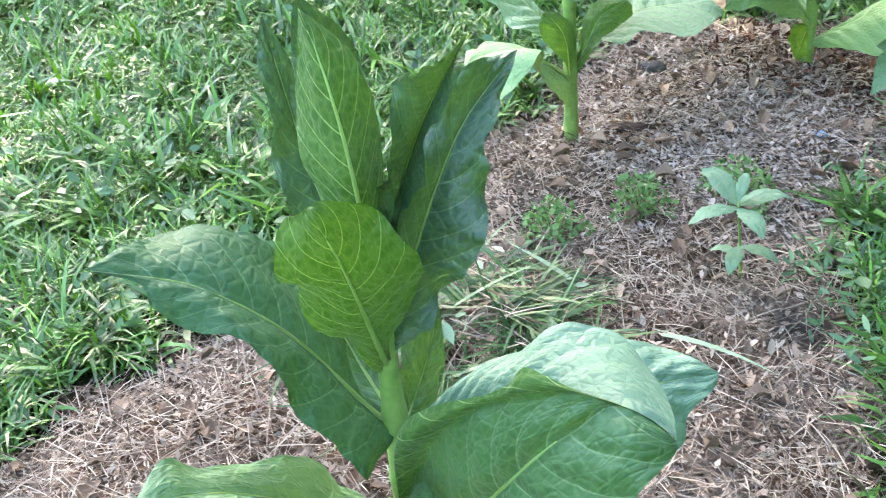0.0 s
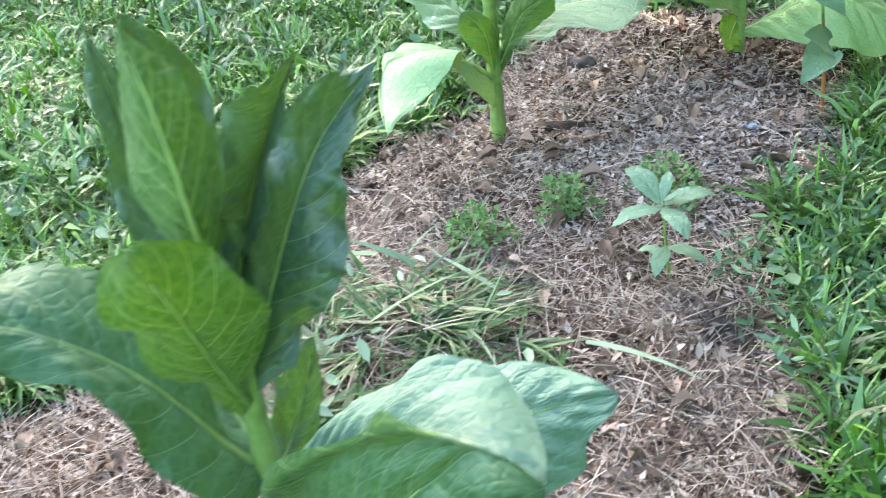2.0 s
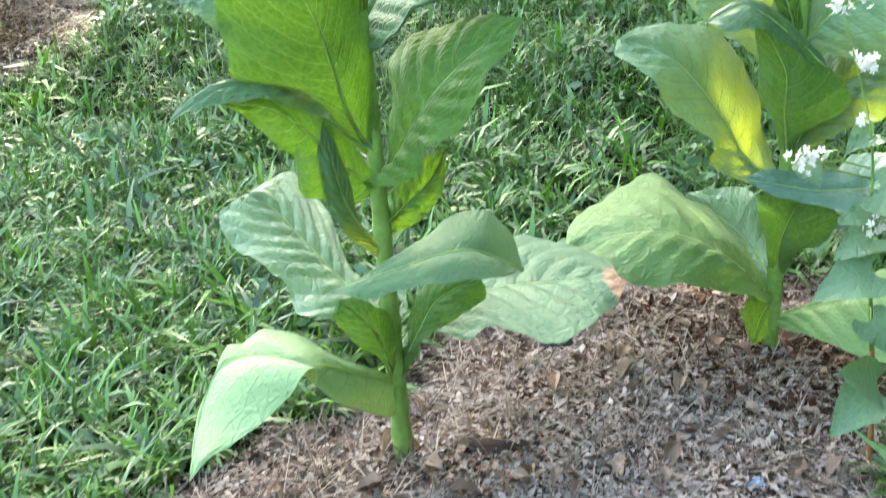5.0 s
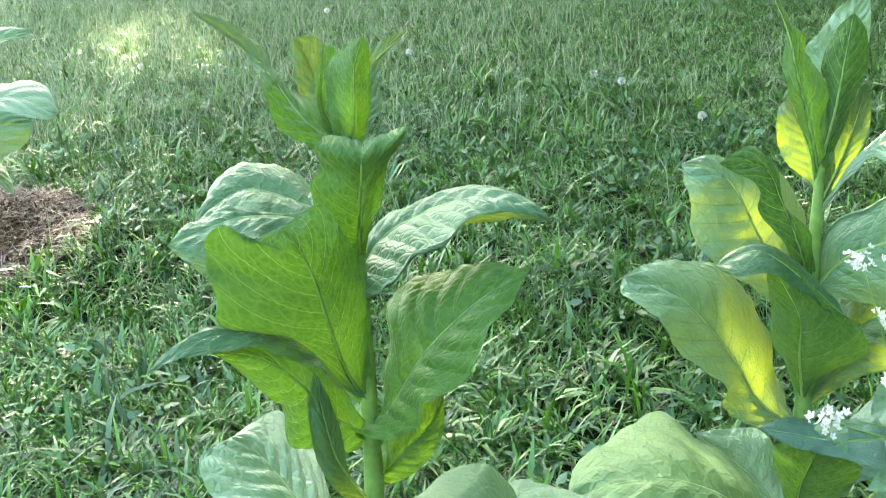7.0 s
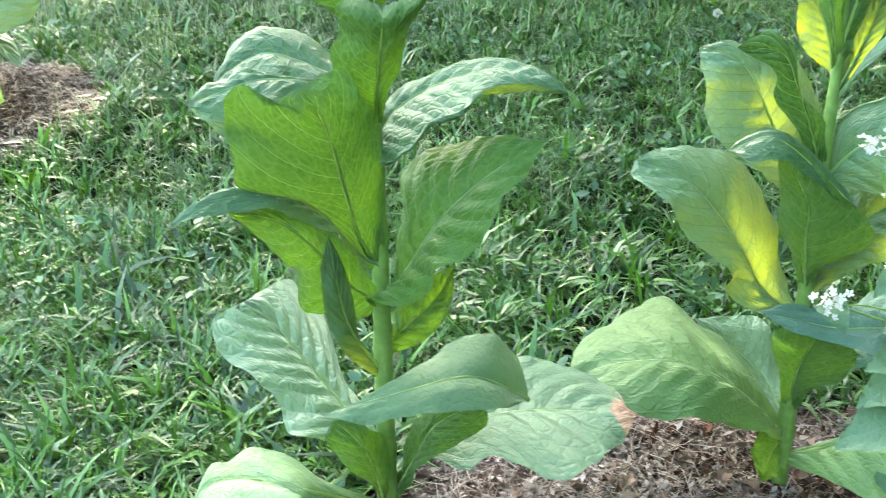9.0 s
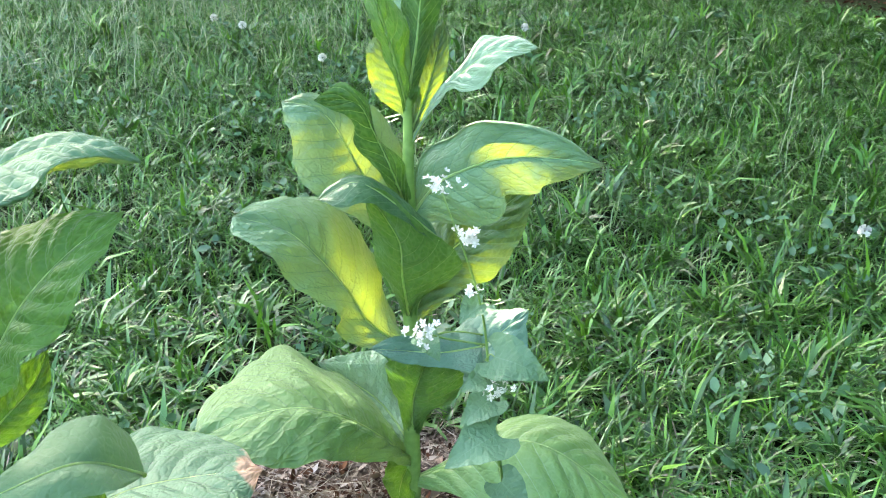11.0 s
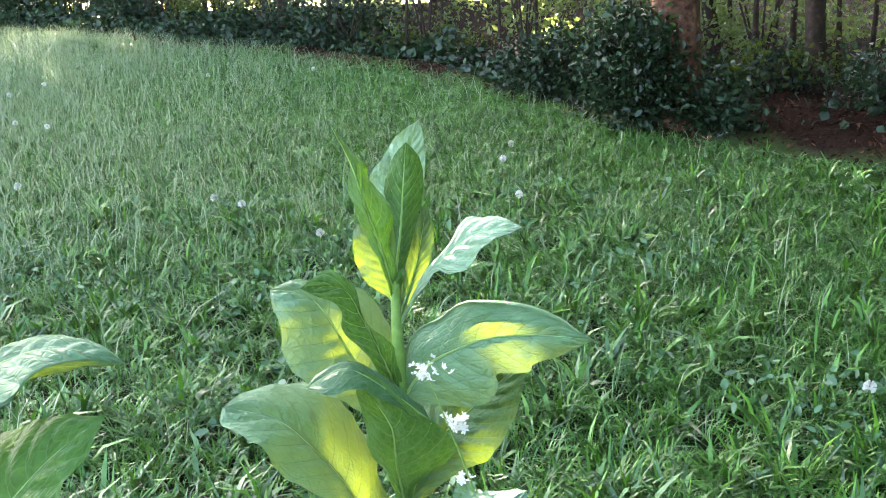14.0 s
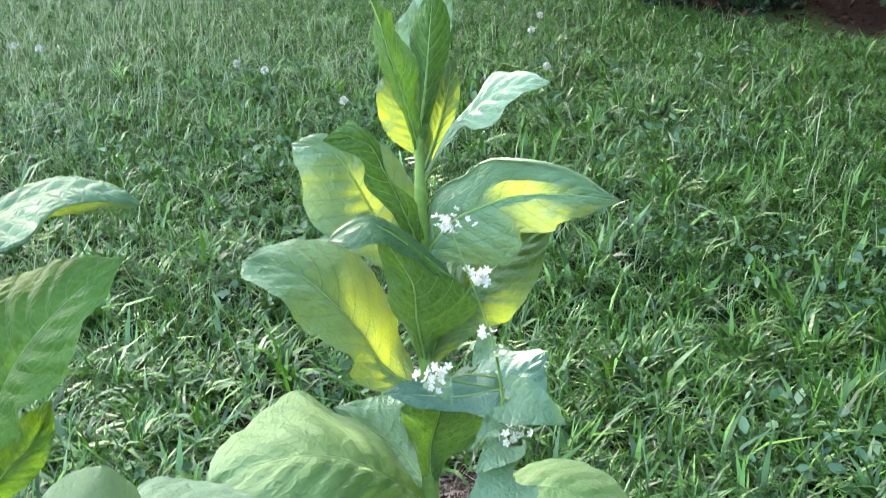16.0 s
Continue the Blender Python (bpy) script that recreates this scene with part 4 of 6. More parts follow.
leaf(p2, LEAF_MID, [(0.365, 2.746, 0.479), (0.333, 2.686, 0.589), (0.323, 2.663, 0.676), (0.313, 2.661, 0.753)], [(0.319, 2.683, 0.551), (0.299, 2.668, 0.625), (0.301, 2.658, 0.704)], [(0.342, 2.709, 0.548), (0.337, 2.688, 0.646), (0.325, 2.674, 0.716)])  # narrow
leaf(p2, LEAF_PALE, [(0.365, 2.746, 0.306), (0.263, 2.786, 0.402), (0.197, 2.805, 0.46), (0.144, 2.82, 0.512), (0.101, 2.807, 0.553)], [(0.297, 2.721, 0.345), (0.231, 2.67, 0.389), (0.199, 2.703, 0.422), (0.148, 2.709, 0.462), (0.095, 2.723, 0.496), (0.06, 2.752, 0.53), (0.075, 2.783, 0.543)], [(0.307, 2.814, 0.355), (0.242, 2.868, 0.417), (0.205, 2.912, 0.464), (0.171, 2.929, 0.496), (0.128, 2.946, 0.533), (0.111, 2.883, 0.545)], wave=0.006, quilt=0.012)  # low_left
leaf(p2, LEAF_BROWN, [(0.365, 2.746, 0.275), (0.434, 2.833, 0.303), (0.53, 2.895, 0.337), (0.653, 2.92, 0.346), (0.769, 2.927, 0.348)], [(0.395, 2.852, 0.278), (0.463, 3.004, 0.308), (0.516, 3.094, 0.334), (0.575, 3.123, 0.335), (0.649, 3.085, 0.331), (0.721, 3.026, 0.328)], [(0.426, 2.775, 0.302), (0.506, 2.746, 0.318), (0.543, 2.764, 0.331), (0.597, 2.744, 0.337), (0.66, 2.72, 0.345), (0.708, 2.754, 0.345), (0.748, 2.849, 0.345)], wave=0.006)  # low_right
leaf(p2, LEAF_FOLD, [(0.602, 2.762, 0.455), (0.526, 2.696, 0.524), (0.436, 2.641, 0.52), (0.319, 2.579, 0.496)], [(0.577, 2.801, 0.505), (0.543, 2.785, 0.55), (0.485, 2.761, 0.55), (0.44, 2.701, 0.534), (0.38, 2.636, 0.509)], [(0.575, 2.678, 0.485), (0.511, 2.631, 0.503), (0.428, 2.593, 0.498), (0.377, 2.576, 0.494)], wave=0.003, quilt=0.003, clasp=0)  # low_fold
leaf(p2, LEAF_MINT, [(0.365, 2.746, 0.212), (0.329, 2.664, 0.282), (0.275, 2.577, 0.359), (0.196, 2.577, 0.363), (0.135, 2.54, 0.362), (0.114, 2.473, 0.317), (0.144, 2.356, 0.275)], [(0.333, 2.686, 0.282), (0.282, 2.662, 0.317), (0.218, 2.666, 0.354), (0.163, 2.651, 0.372), (0.14, 2.614, 0.361), (0.118, 2.567, 0.358)], [(0.363, 2.725, 0.149), (0.333, 2.634, 0.226), (0.303, 2.543, 0.329), (0.309, 2.504, 0.399), (0.269, 2.462, 0.362), (0.219, 2.428, 0.318), (0.168, 2.384, 0.298)], wave=0.003, quilt=0.006)  # bottom_left
leaf(p2, LEAF_UNDER_OLD, [(0.365, 2.746, 0.194), (0.357, 2.692, 0.34), (0.337, 2.676, 0.394), (0.303, 2.668, 0.43)], [(0.352, 2.711, 0.279), (0.31, 2.68, 0.343), (0.29, 2.664, 0.397)], [(0.375, 2.728, 0.294), (0.374, 2.717, 0.372), (0.336, 2.687, 0.421)])  # inner
leaf(p2, LEAF_UNDER_OLD, [(0.365, 2.746, 0.218), (0.41, 2.758, 0.314), (0.443, 2.787, 0.37), (0.511, 2.836, 0.393)], [(0.387, 2.773, 0.315), (0.41, 2.799, 0.384), (0.45, 2.831, 0.398)], [(0.43, 2.742, 0.314), (0.485, 2.778, 0.344), (0.524, 2.819, 0.363)])  # inner_right
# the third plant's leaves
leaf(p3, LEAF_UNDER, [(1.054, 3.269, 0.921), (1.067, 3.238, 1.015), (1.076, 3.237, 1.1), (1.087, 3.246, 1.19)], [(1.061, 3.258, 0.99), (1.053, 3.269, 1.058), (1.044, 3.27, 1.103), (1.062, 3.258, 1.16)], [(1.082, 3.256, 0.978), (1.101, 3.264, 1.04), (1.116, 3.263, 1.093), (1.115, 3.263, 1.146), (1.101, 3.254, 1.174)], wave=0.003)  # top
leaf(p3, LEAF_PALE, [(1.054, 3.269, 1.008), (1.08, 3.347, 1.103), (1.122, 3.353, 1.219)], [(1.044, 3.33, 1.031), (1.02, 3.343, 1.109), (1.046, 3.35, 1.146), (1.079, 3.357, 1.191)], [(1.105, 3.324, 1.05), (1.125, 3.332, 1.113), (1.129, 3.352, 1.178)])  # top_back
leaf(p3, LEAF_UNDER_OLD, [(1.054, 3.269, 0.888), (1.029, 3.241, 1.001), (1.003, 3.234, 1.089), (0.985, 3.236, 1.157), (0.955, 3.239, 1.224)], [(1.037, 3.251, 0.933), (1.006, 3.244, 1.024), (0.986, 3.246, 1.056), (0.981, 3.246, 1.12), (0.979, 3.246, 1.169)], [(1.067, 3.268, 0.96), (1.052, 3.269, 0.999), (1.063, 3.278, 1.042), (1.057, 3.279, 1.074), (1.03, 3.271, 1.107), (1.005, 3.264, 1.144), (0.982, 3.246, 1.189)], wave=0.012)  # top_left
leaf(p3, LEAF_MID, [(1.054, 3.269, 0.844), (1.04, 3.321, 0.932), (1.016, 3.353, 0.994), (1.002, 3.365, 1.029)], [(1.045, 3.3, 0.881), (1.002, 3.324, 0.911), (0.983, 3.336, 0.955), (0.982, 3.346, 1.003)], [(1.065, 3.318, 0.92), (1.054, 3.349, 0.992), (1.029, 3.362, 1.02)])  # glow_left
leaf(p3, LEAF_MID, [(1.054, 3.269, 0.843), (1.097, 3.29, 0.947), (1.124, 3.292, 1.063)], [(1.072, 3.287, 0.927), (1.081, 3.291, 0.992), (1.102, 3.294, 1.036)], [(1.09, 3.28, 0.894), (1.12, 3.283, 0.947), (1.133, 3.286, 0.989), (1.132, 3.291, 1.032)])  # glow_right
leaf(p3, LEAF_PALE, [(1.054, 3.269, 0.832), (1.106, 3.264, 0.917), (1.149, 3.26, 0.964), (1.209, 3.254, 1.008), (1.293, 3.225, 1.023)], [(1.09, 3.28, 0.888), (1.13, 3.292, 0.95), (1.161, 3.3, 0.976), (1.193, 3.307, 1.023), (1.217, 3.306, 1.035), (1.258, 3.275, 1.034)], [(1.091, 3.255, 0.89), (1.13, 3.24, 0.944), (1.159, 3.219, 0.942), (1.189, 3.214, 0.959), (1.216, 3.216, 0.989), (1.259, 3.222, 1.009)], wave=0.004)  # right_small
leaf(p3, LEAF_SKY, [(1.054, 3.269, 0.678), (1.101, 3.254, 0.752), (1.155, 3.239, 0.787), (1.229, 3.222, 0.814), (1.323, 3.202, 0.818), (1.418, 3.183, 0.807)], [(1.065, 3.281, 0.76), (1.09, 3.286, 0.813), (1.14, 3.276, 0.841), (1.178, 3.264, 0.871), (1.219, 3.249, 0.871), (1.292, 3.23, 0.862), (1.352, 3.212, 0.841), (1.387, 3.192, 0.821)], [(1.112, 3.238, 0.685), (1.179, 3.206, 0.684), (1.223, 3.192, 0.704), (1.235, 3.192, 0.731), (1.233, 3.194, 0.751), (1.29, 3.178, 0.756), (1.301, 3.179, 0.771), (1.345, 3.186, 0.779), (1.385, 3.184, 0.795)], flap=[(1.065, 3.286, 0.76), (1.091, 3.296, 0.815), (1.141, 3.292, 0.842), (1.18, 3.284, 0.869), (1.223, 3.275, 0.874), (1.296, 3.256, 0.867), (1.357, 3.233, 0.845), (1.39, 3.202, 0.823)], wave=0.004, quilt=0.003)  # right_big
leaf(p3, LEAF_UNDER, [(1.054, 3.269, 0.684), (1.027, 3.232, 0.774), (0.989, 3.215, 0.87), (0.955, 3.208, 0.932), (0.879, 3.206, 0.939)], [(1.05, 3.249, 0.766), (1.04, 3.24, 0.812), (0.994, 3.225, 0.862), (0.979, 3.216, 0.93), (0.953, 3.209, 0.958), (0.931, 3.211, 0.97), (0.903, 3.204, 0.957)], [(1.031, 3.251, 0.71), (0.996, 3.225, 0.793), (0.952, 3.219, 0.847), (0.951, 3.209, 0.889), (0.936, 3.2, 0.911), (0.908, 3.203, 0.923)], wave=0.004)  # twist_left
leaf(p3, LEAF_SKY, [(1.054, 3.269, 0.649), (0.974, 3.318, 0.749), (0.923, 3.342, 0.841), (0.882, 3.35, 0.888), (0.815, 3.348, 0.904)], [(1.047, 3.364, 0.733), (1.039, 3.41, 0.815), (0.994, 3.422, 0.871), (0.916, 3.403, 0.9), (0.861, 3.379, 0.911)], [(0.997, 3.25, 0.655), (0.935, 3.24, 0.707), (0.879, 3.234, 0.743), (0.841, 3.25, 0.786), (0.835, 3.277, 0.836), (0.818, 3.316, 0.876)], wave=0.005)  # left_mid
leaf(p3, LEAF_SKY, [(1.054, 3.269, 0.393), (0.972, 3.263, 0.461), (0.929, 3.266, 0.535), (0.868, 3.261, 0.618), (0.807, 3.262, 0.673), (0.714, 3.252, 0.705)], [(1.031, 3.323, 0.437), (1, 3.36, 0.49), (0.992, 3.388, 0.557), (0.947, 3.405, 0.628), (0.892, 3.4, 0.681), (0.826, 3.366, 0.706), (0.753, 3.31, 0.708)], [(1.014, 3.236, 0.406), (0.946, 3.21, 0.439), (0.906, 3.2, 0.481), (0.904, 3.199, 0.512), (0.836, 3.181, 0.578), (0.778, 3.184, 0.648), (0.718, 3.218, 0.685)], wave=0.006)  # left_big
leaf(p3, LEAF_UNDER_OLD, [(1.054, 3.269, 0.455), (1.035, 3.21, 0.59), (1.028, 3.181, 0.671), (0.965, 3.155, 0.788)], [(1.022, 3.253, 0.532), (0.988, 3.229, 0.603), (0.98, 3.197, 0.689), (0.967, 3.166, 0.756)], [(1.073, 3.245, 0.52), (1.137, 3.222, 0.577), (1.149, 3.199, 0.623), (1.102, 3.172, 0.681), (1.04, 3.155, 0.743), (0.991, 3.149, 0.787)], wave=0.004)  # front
leaf(p3, LEAF_COOL, [(1.104, 3.18, 0.671), (1.042, 3.16, 0.734), (0.983, 3.149, 0.785), (0.942, 3.147, 0.8), (0.88, 3.131, 0.775)], [(1.079, 3.198, 0.71), (1.002, 3.179, 0.784), (0.947, 3.17, 0.807), (0.901, 3.149, 0.794)], [(1.075, 3.163, 0.688), (1.019, 3.139, 0.736), (0.968, 3.12, 0.769), (0.92, 3.107, 0.766)], wave=0.002, quilt=0.002, clasp=0)  # front_fold
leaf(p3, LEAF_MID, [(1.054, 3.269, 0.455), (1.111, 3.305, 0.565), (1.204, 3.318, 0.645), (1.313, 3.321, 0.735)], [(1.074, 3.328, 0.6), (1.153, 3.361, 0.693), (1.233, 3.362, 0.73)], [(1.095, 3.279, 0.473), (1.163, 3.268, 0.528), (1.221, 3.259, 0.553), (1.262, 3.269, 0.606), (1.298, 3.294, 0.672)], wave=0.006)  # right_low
leaf(p3, LEAF_UNDER_OLD, [(1.054, 3.269, 0.184), (1.055, 3.229, 0.299), (1.066, 3.198, 0.366), (1.076, 3.167, 0.418)], [(1.027, 3.235, 0.279), (1.002, 3.201, 0.371), (0.998, 3.168, 0.421), (1.03, 3.16, 0.43)], [(1.088, 3.233, 0.262), (1.144, 3.209, 0.319), (1.153, 3.183, 0.386), (1.117, 3.168, 0.41)])  # front_low
leaf(p3, LEAF_TEAL, [(1.193, 3.209, 0.426), (1.106, 3.165, 0.439), (1.035, 3.14, 0.459), (0.964, 3.115, 0.48)], [(1.183, 3.255, 0.447), (1.099, 3.202, 0.458), (1.01, 3.152, 0.483)], [(1.18, 3.133, 0.407), (1.113, 3.129, 0.423), (1.028, 3.111, 0.449)], wave=0.002, quilt=0.003, clasp=0)  # low_fold
leaf(p3, LEAF_TEAL, [(1.054, 3.269, 0.251), (1.157, 3.242, 0.372), (1.224, 3.227, 0.437), (1.287, 3.212, 0.502)], [(1.104, 3.287, 0.354), (1.167, 3.321, 0.436), (1.254, 3.274, 0.478)], [(1.152, 3.197, 0.342), (1.203, 3.162, 0.378), (1.251, 3.173, 0.418), (1.281, 3.181, 0.434)])  # right_flat
leaf(p3, LEAF_AGED, [(1.054, 3.269, 0.13), (0.977, 3.211, 0.236), (0.901, 3.172, 0.308), (0.812, 3.154, 0.339), (0.704, 3.132, 0.329), (0.627, 3.119, 0.292)], [(1.028, 3.291, 0.171), (0.981, 3.322, 0.229), (0.931, 3.349, 0.275), (0.867, 3.375, 0.312), (0.784, 3.391, 0.356), (0.73, 3.338, 0.347), (0.672, 3.27, 0.34), (0.631, 3.208, 0.317)], [(1.025, 3.197, 0.164), (0.948, 3.134, 0.223), (0.861, 3.058, 0.267), (0.778, 3.024, 0.291), (0.714, 3.034, 0.298), (0.655, 3.084, 0.294)], wave=0.007, quilt=0.014)  # low_big
leaf(p3, LEAF_PALE, [(1.054, 3.269, 0.165), (0.985, 3.361, 0.232), (0.857, 3.393, 0.315)], [(1.047, 3.364, 0.221), (0.998, 3.423, 0.313), (0.921, 3.42, 0.315)], [(0.979, 3.316, 0.177), (0.911, 3.361, 0.241)])  # low_back
leaf(p3, LEAF_SOFT, [(1.054, 3.269, 0.137), (1.029, 3.24, 0.099), (1.018, 3.23, 0.038)], [(1, 3.24, 0.147), (0.99, 3.23, 0.104)], [(1.055, 3.259, 0.087), (1.056, 3.249, 0.051)])  # low_hang
leaf(p3, LEAF_LIME, [(1.054, 3.269, 0.081), (1.152, 3.237, 0.145), (1.252, 3.215, 0.199), (1.355, 3.192, 0.181), (1.51, 3.159, 0.059)], [(1.155, 3.273, 0.139), (1.242, 3.31, 0.179), (1.318, 3.337, 0.194), (1.404, 3.323, 0.172), (1.462, 3.279, 0.139), (1.49, 3.219, 0.101)], [(1.117, 3.207, 0.087), (1.204, 3.14, 0.094), (1.312, 3.09, 0.09), (1.409, 3.103, 0.056)], wave=0.005)  # low_flat


# ---- a tobacco plant on its own mound, farther off ----
p4 = tobacco(MOUND[0], MOUND[1], 0.95, label="distant tobacco plant with pale leaves on a mulch mound")
leaf(p4, LEAF_PALE, [(-2.15, 4.85, 0.268), (-2, 4.889, 0.624), (-1.739, 4.905, 0.737), (-1.551, 4.953, 0.671)], [(-2.188, 4.91, 0.548), (-1.944, 4.982, 0.742), (-1.75, 5.005, 0.783), (-1.63, 5.007, 0.761)], [(-2.072, 4.8, 0.44), (-1.796, 4.827, 0.669), (-1.646, 4.857, 0.667), (-1.57, 4.906, 0.657)])  # side
leaf(p4, LEAF_LIT_TOP, [(-2.15, 4.85, 0.15), (-1.95, 4.798, 0.533), (-1.735, 4.802, 0.637), (-1.584, 4.841, 0.658)], [(-1.932, 4.803, 0.643), (-1.765, 4.826, 0.696), (-1.651, 4.834, 0.69)], [(-1.862, 4.718, 0.423), (-1.767, 4.742, 0.495), (-1.678, 4.765, 0.54), (-1.604, 4.805, 0.592)])  # side_low
leaf(p4, LEAF_LIME, [(-2.15, 4.85, 0.054), (-1.921, 4.703, 0.313), (-1.724, 4.702, 0.278)], [(-1.948, 4.696, 0.403), (-1.773, 4.72, 0.377)], [(-1.905, 4.655, 0.216), (-1.775, 4.689, 0.248)])  # lowest
leaf(p4, LEAF_LIT_TOP, [(-2.15, 4.85, 0.677), (-1.96, 4.899, 0.864), (-1.618, 4.988, 0.986)], [(-2.091, 4.936, 0.858), (-1.866, 5.008, 0.99)], [(-1.923, 4.824, 0.768), (-1.795, 4.89, 0.919), (-1.675, 4.937, 0.95)])  # top
for k in range(8):
    a, z = k * 2.4, gz(*MOUND) + 0.105 + 0.065 * k
    r, up = 0.42 - 0.018 * k, 0.05 + 0.016 * k
    c, s = math.cos(a), math.sin(a)
    at = lambda q, h: (MOUND[0] + c * q, MOUND[1] + s * q, z + h)
    bowed_leaf(p4, LEAF_PALE if k < 4 else LEAF_MID, [at(0, 0), at(r * 0.35, up + 0.06), at(r * 0.7, up + 0.06), at(r, up - 0.05)], (-s * 0.1, c * 0.1, 0.02), (s * 0.1, -c * 0.1, 0.02))

# ---- flowering weed with heart-shaped leaves ----
weed = tagged(new("flowering_weed"), "slim red-stemmed flowering weed with heart-shaped leaves and white flowers", "weed")
part("lower_stem", tube([(1.235, 2.96, gz(1.235, 2.96) - 0.01), (1.22, 2.94, 0.12), (1.2, 2.92, 0.25)], [0.006, 0.0052, 0.0045], 7, 14), RED_STEM, weed, "thin reddish lower stem")
part("stem", tube([(1.2, 2.92, 0.245), (1.165, 2.885, 0.48), (1.14, 2.862, 0.68), (1.075, 2.853, 0.88)], [0.0044, 0.0028, 0.002, 0.0012], 7, 24), STEM, weed)


def heart_leaf(parent, at, toward, size, tilt=0.3, droop=0.25, material=HEART, widths=HEART_W, wide=0.5):
    """A heart-shaped leaf at a place, pointing a way in the plan (degrees)."""
    c, s = math.cos(radians(toward)), math.sin(radians(toward))
    a = Vector(at)
    d = Vector((c, s, tilt)) * size
    mid = [a, a + d * 0.35, a + d * 0.7 - Vector((0, 0, droop * size * 0.25)), a + d - Vector((0, 0, droop * size))]
    side = Vector((-s, c, 0.15)) * size * wide
    other = Vector((s, -c, 0.15)) * size * wide
    me = blade(mid, side, other, (-0.3, -0.3), 0.0012, 0.0008, widths, 24, 5, 0.5 if widths is HEART_W else 0.0)
    me.materials.append(material)
    return part("leaf", me, material, parent)


def heart_between(parent, a, b):
    """A heart-shaped leaf from the top of its stalk to its tip, its face turned up and outwards, with the stalk behind it."""
    a, b = Vector(a), Vector(b)
    d = b - a
    size = d.length
    across = d.cross(Vector((-0.1, -0.6, 0.8))).normalized() * size * 0.46
    arch = Vector((0, -0.05, 0.07)) * size
    me = blade([a, a + d * 0.33 + arch, a + d * 0.67 + arch, b], across, -across, (-0.35, -0.35), 0.0015, 0.001, HEART_W, 28, 6, 0.5)
    me.materials.append(HEART)
    part("leaf", me, HEART, parent)
    height = min(max(a.z, 0.02), 0.85)
    root = Vector((float(np.interp(height, [0, 0.25, 0.48, 0.68, 0.88], [1.235, 1.2, 1.165, 1.14, 1.075])), float(np.interp(height, [0, 0.25, 0.48, 0.68, 0.88], [2.96, 2.92, 2.885, 2.862, 2.853])), height - 0.015))
    part("leaf_stalk", tube([root, root.lerp(a, 0.5) + Vector((0, 0, 0.008)), a], [0.0017, 0.0012], 5, 6), STEM, parent)


for a, b in (((1.164, 2.855, 0.585), (1.251, 2.823, 0.552)), ((1.164, 2.865, 0.543), (1.106, 2.836, 0.532)), ((1.17, 2.845, 0.444), (1.077, 2.817, 0.399)), ((1.176, 2.835, 0.356), (1.222, 2.804, 0.304)), ((1.147, 2.865, 0.677), (1.11, 2.836, 0.662)), ((1.046, 2.838, 0.635), (1.069, 2.807, 0.605)), ((1.165, 2.885, 0.488), (1.107, 2.856, 0.454)), ((1.21, 2.876, 0.2), (1.132, 2.825, 0.252)), ((1.199, 2.863, 0.186), (1.134, 2.815, 0.122)), ((1.137, 2.877, 0.674), (1.104, 2.849, 0.65))):
    heart_between(weed, a, b)


def five_petals():
    """One small white flower of five cupped petals."""
    verts, faces = [(0, 0, 0)], []
    for k in range(5):
        for w, q, h in ((k - 0.42, 0.7, 0.2), (k, 1.0, 0.45), (k + 0.42, 0.7, 0.2)):
            verts.append((math.cos(2 * math.pi * w / 5) * q, math.sin(2 * math.pi * w / 5) * q, h))
        faces.append((0, 3 * k + 1, 3 * k + 2, 3 * k + 3))
    me = bpy.data.meshes.new("flower")
    me.from_pydata(verts, [], faces)
    me.materials.append(PETAL)
    return me


PETALS = five_petals()
r = random.Random(12)
for at, n, sp in (((1.074, 2.853, 0.885), 26, 0.013), ((1.118, 2.852, 0.797), 22, 0.009), ((1.125, 2.852, 0.709), 10, 0.006), ((1.044, 2.823, 0.652), 24, 0.011), ((1.163, 2.851, 0.53), 26, 0.012), ((1.191, 2.9, 0.55), 9, 0.007)):
    for _ in range(n):
        c = Vector(at) + Vector((r.gauss(0, sp * 0.85), r.gauss(0, sp * 0.85), r.gauss(0, sp * 0.75)))
        s = r.uniform(0.006, 0.009)
        ob = part("flower", PETALS, PETAL, weed)
        ob.matrix_basis = pose(*c, r.gauss(30, 40), r.gauss(0, 40), r.uniform(0, 360)) @ Matrix.Diagonal((s, s, s, 1))
part("flower_stalk", tube([(1.15, 2.87, 0.6), (1.08, 2.84, 0.63), (1.046, 2.824, 0.65)], [0.002, 0.0015], 5, 8), STEM, weed)

# ---- seedling in the bed ----
sx, sy = 0.735, 2.11
sz = gz(sx, sy)
seedling = tagged(new("seedling"), "small pale green seedling with pointed oval leaves in mulch", "plant")
part("stem", tube([(sx, sy, sz - 0.01), (sx - 0.01, sy - 0.005, sz + 0.1), (sx - 0.02, sy - 0.01, sz + 0.2)], [0.004, 0.003, 0.002], 6, 10), STEM, seedling)
OVAL = [0.1, 0.2, 0.45, 0.75, 0.95, 1.0, 0.95, 0.8, 0.6, 0.33, 0.14, 0.0]
for way, size, h, tilt in ((120, 0.13, 0.19, 0.5), (20, 0.12, 0.19, 0.25), (200, 0.11, 0.185, 0.15), (-70, 0.11, 0.185, 0.2), (70, 0.06, 0.2, 0.9), (-10, 0.06, 0.2, 0.8), (250, 0.09, 0.09, 0.1), (-30, 0.09, 0.09, 0.1), (150, 0.07, 0.07, 0.1)):
    heart_leaf(seedling, (sx - 0.02 * h * 5, sy - 0.01 * h * 5, sz + h), way, size, tilt, 0.3, SEEDLING, OVAL, 0.2)

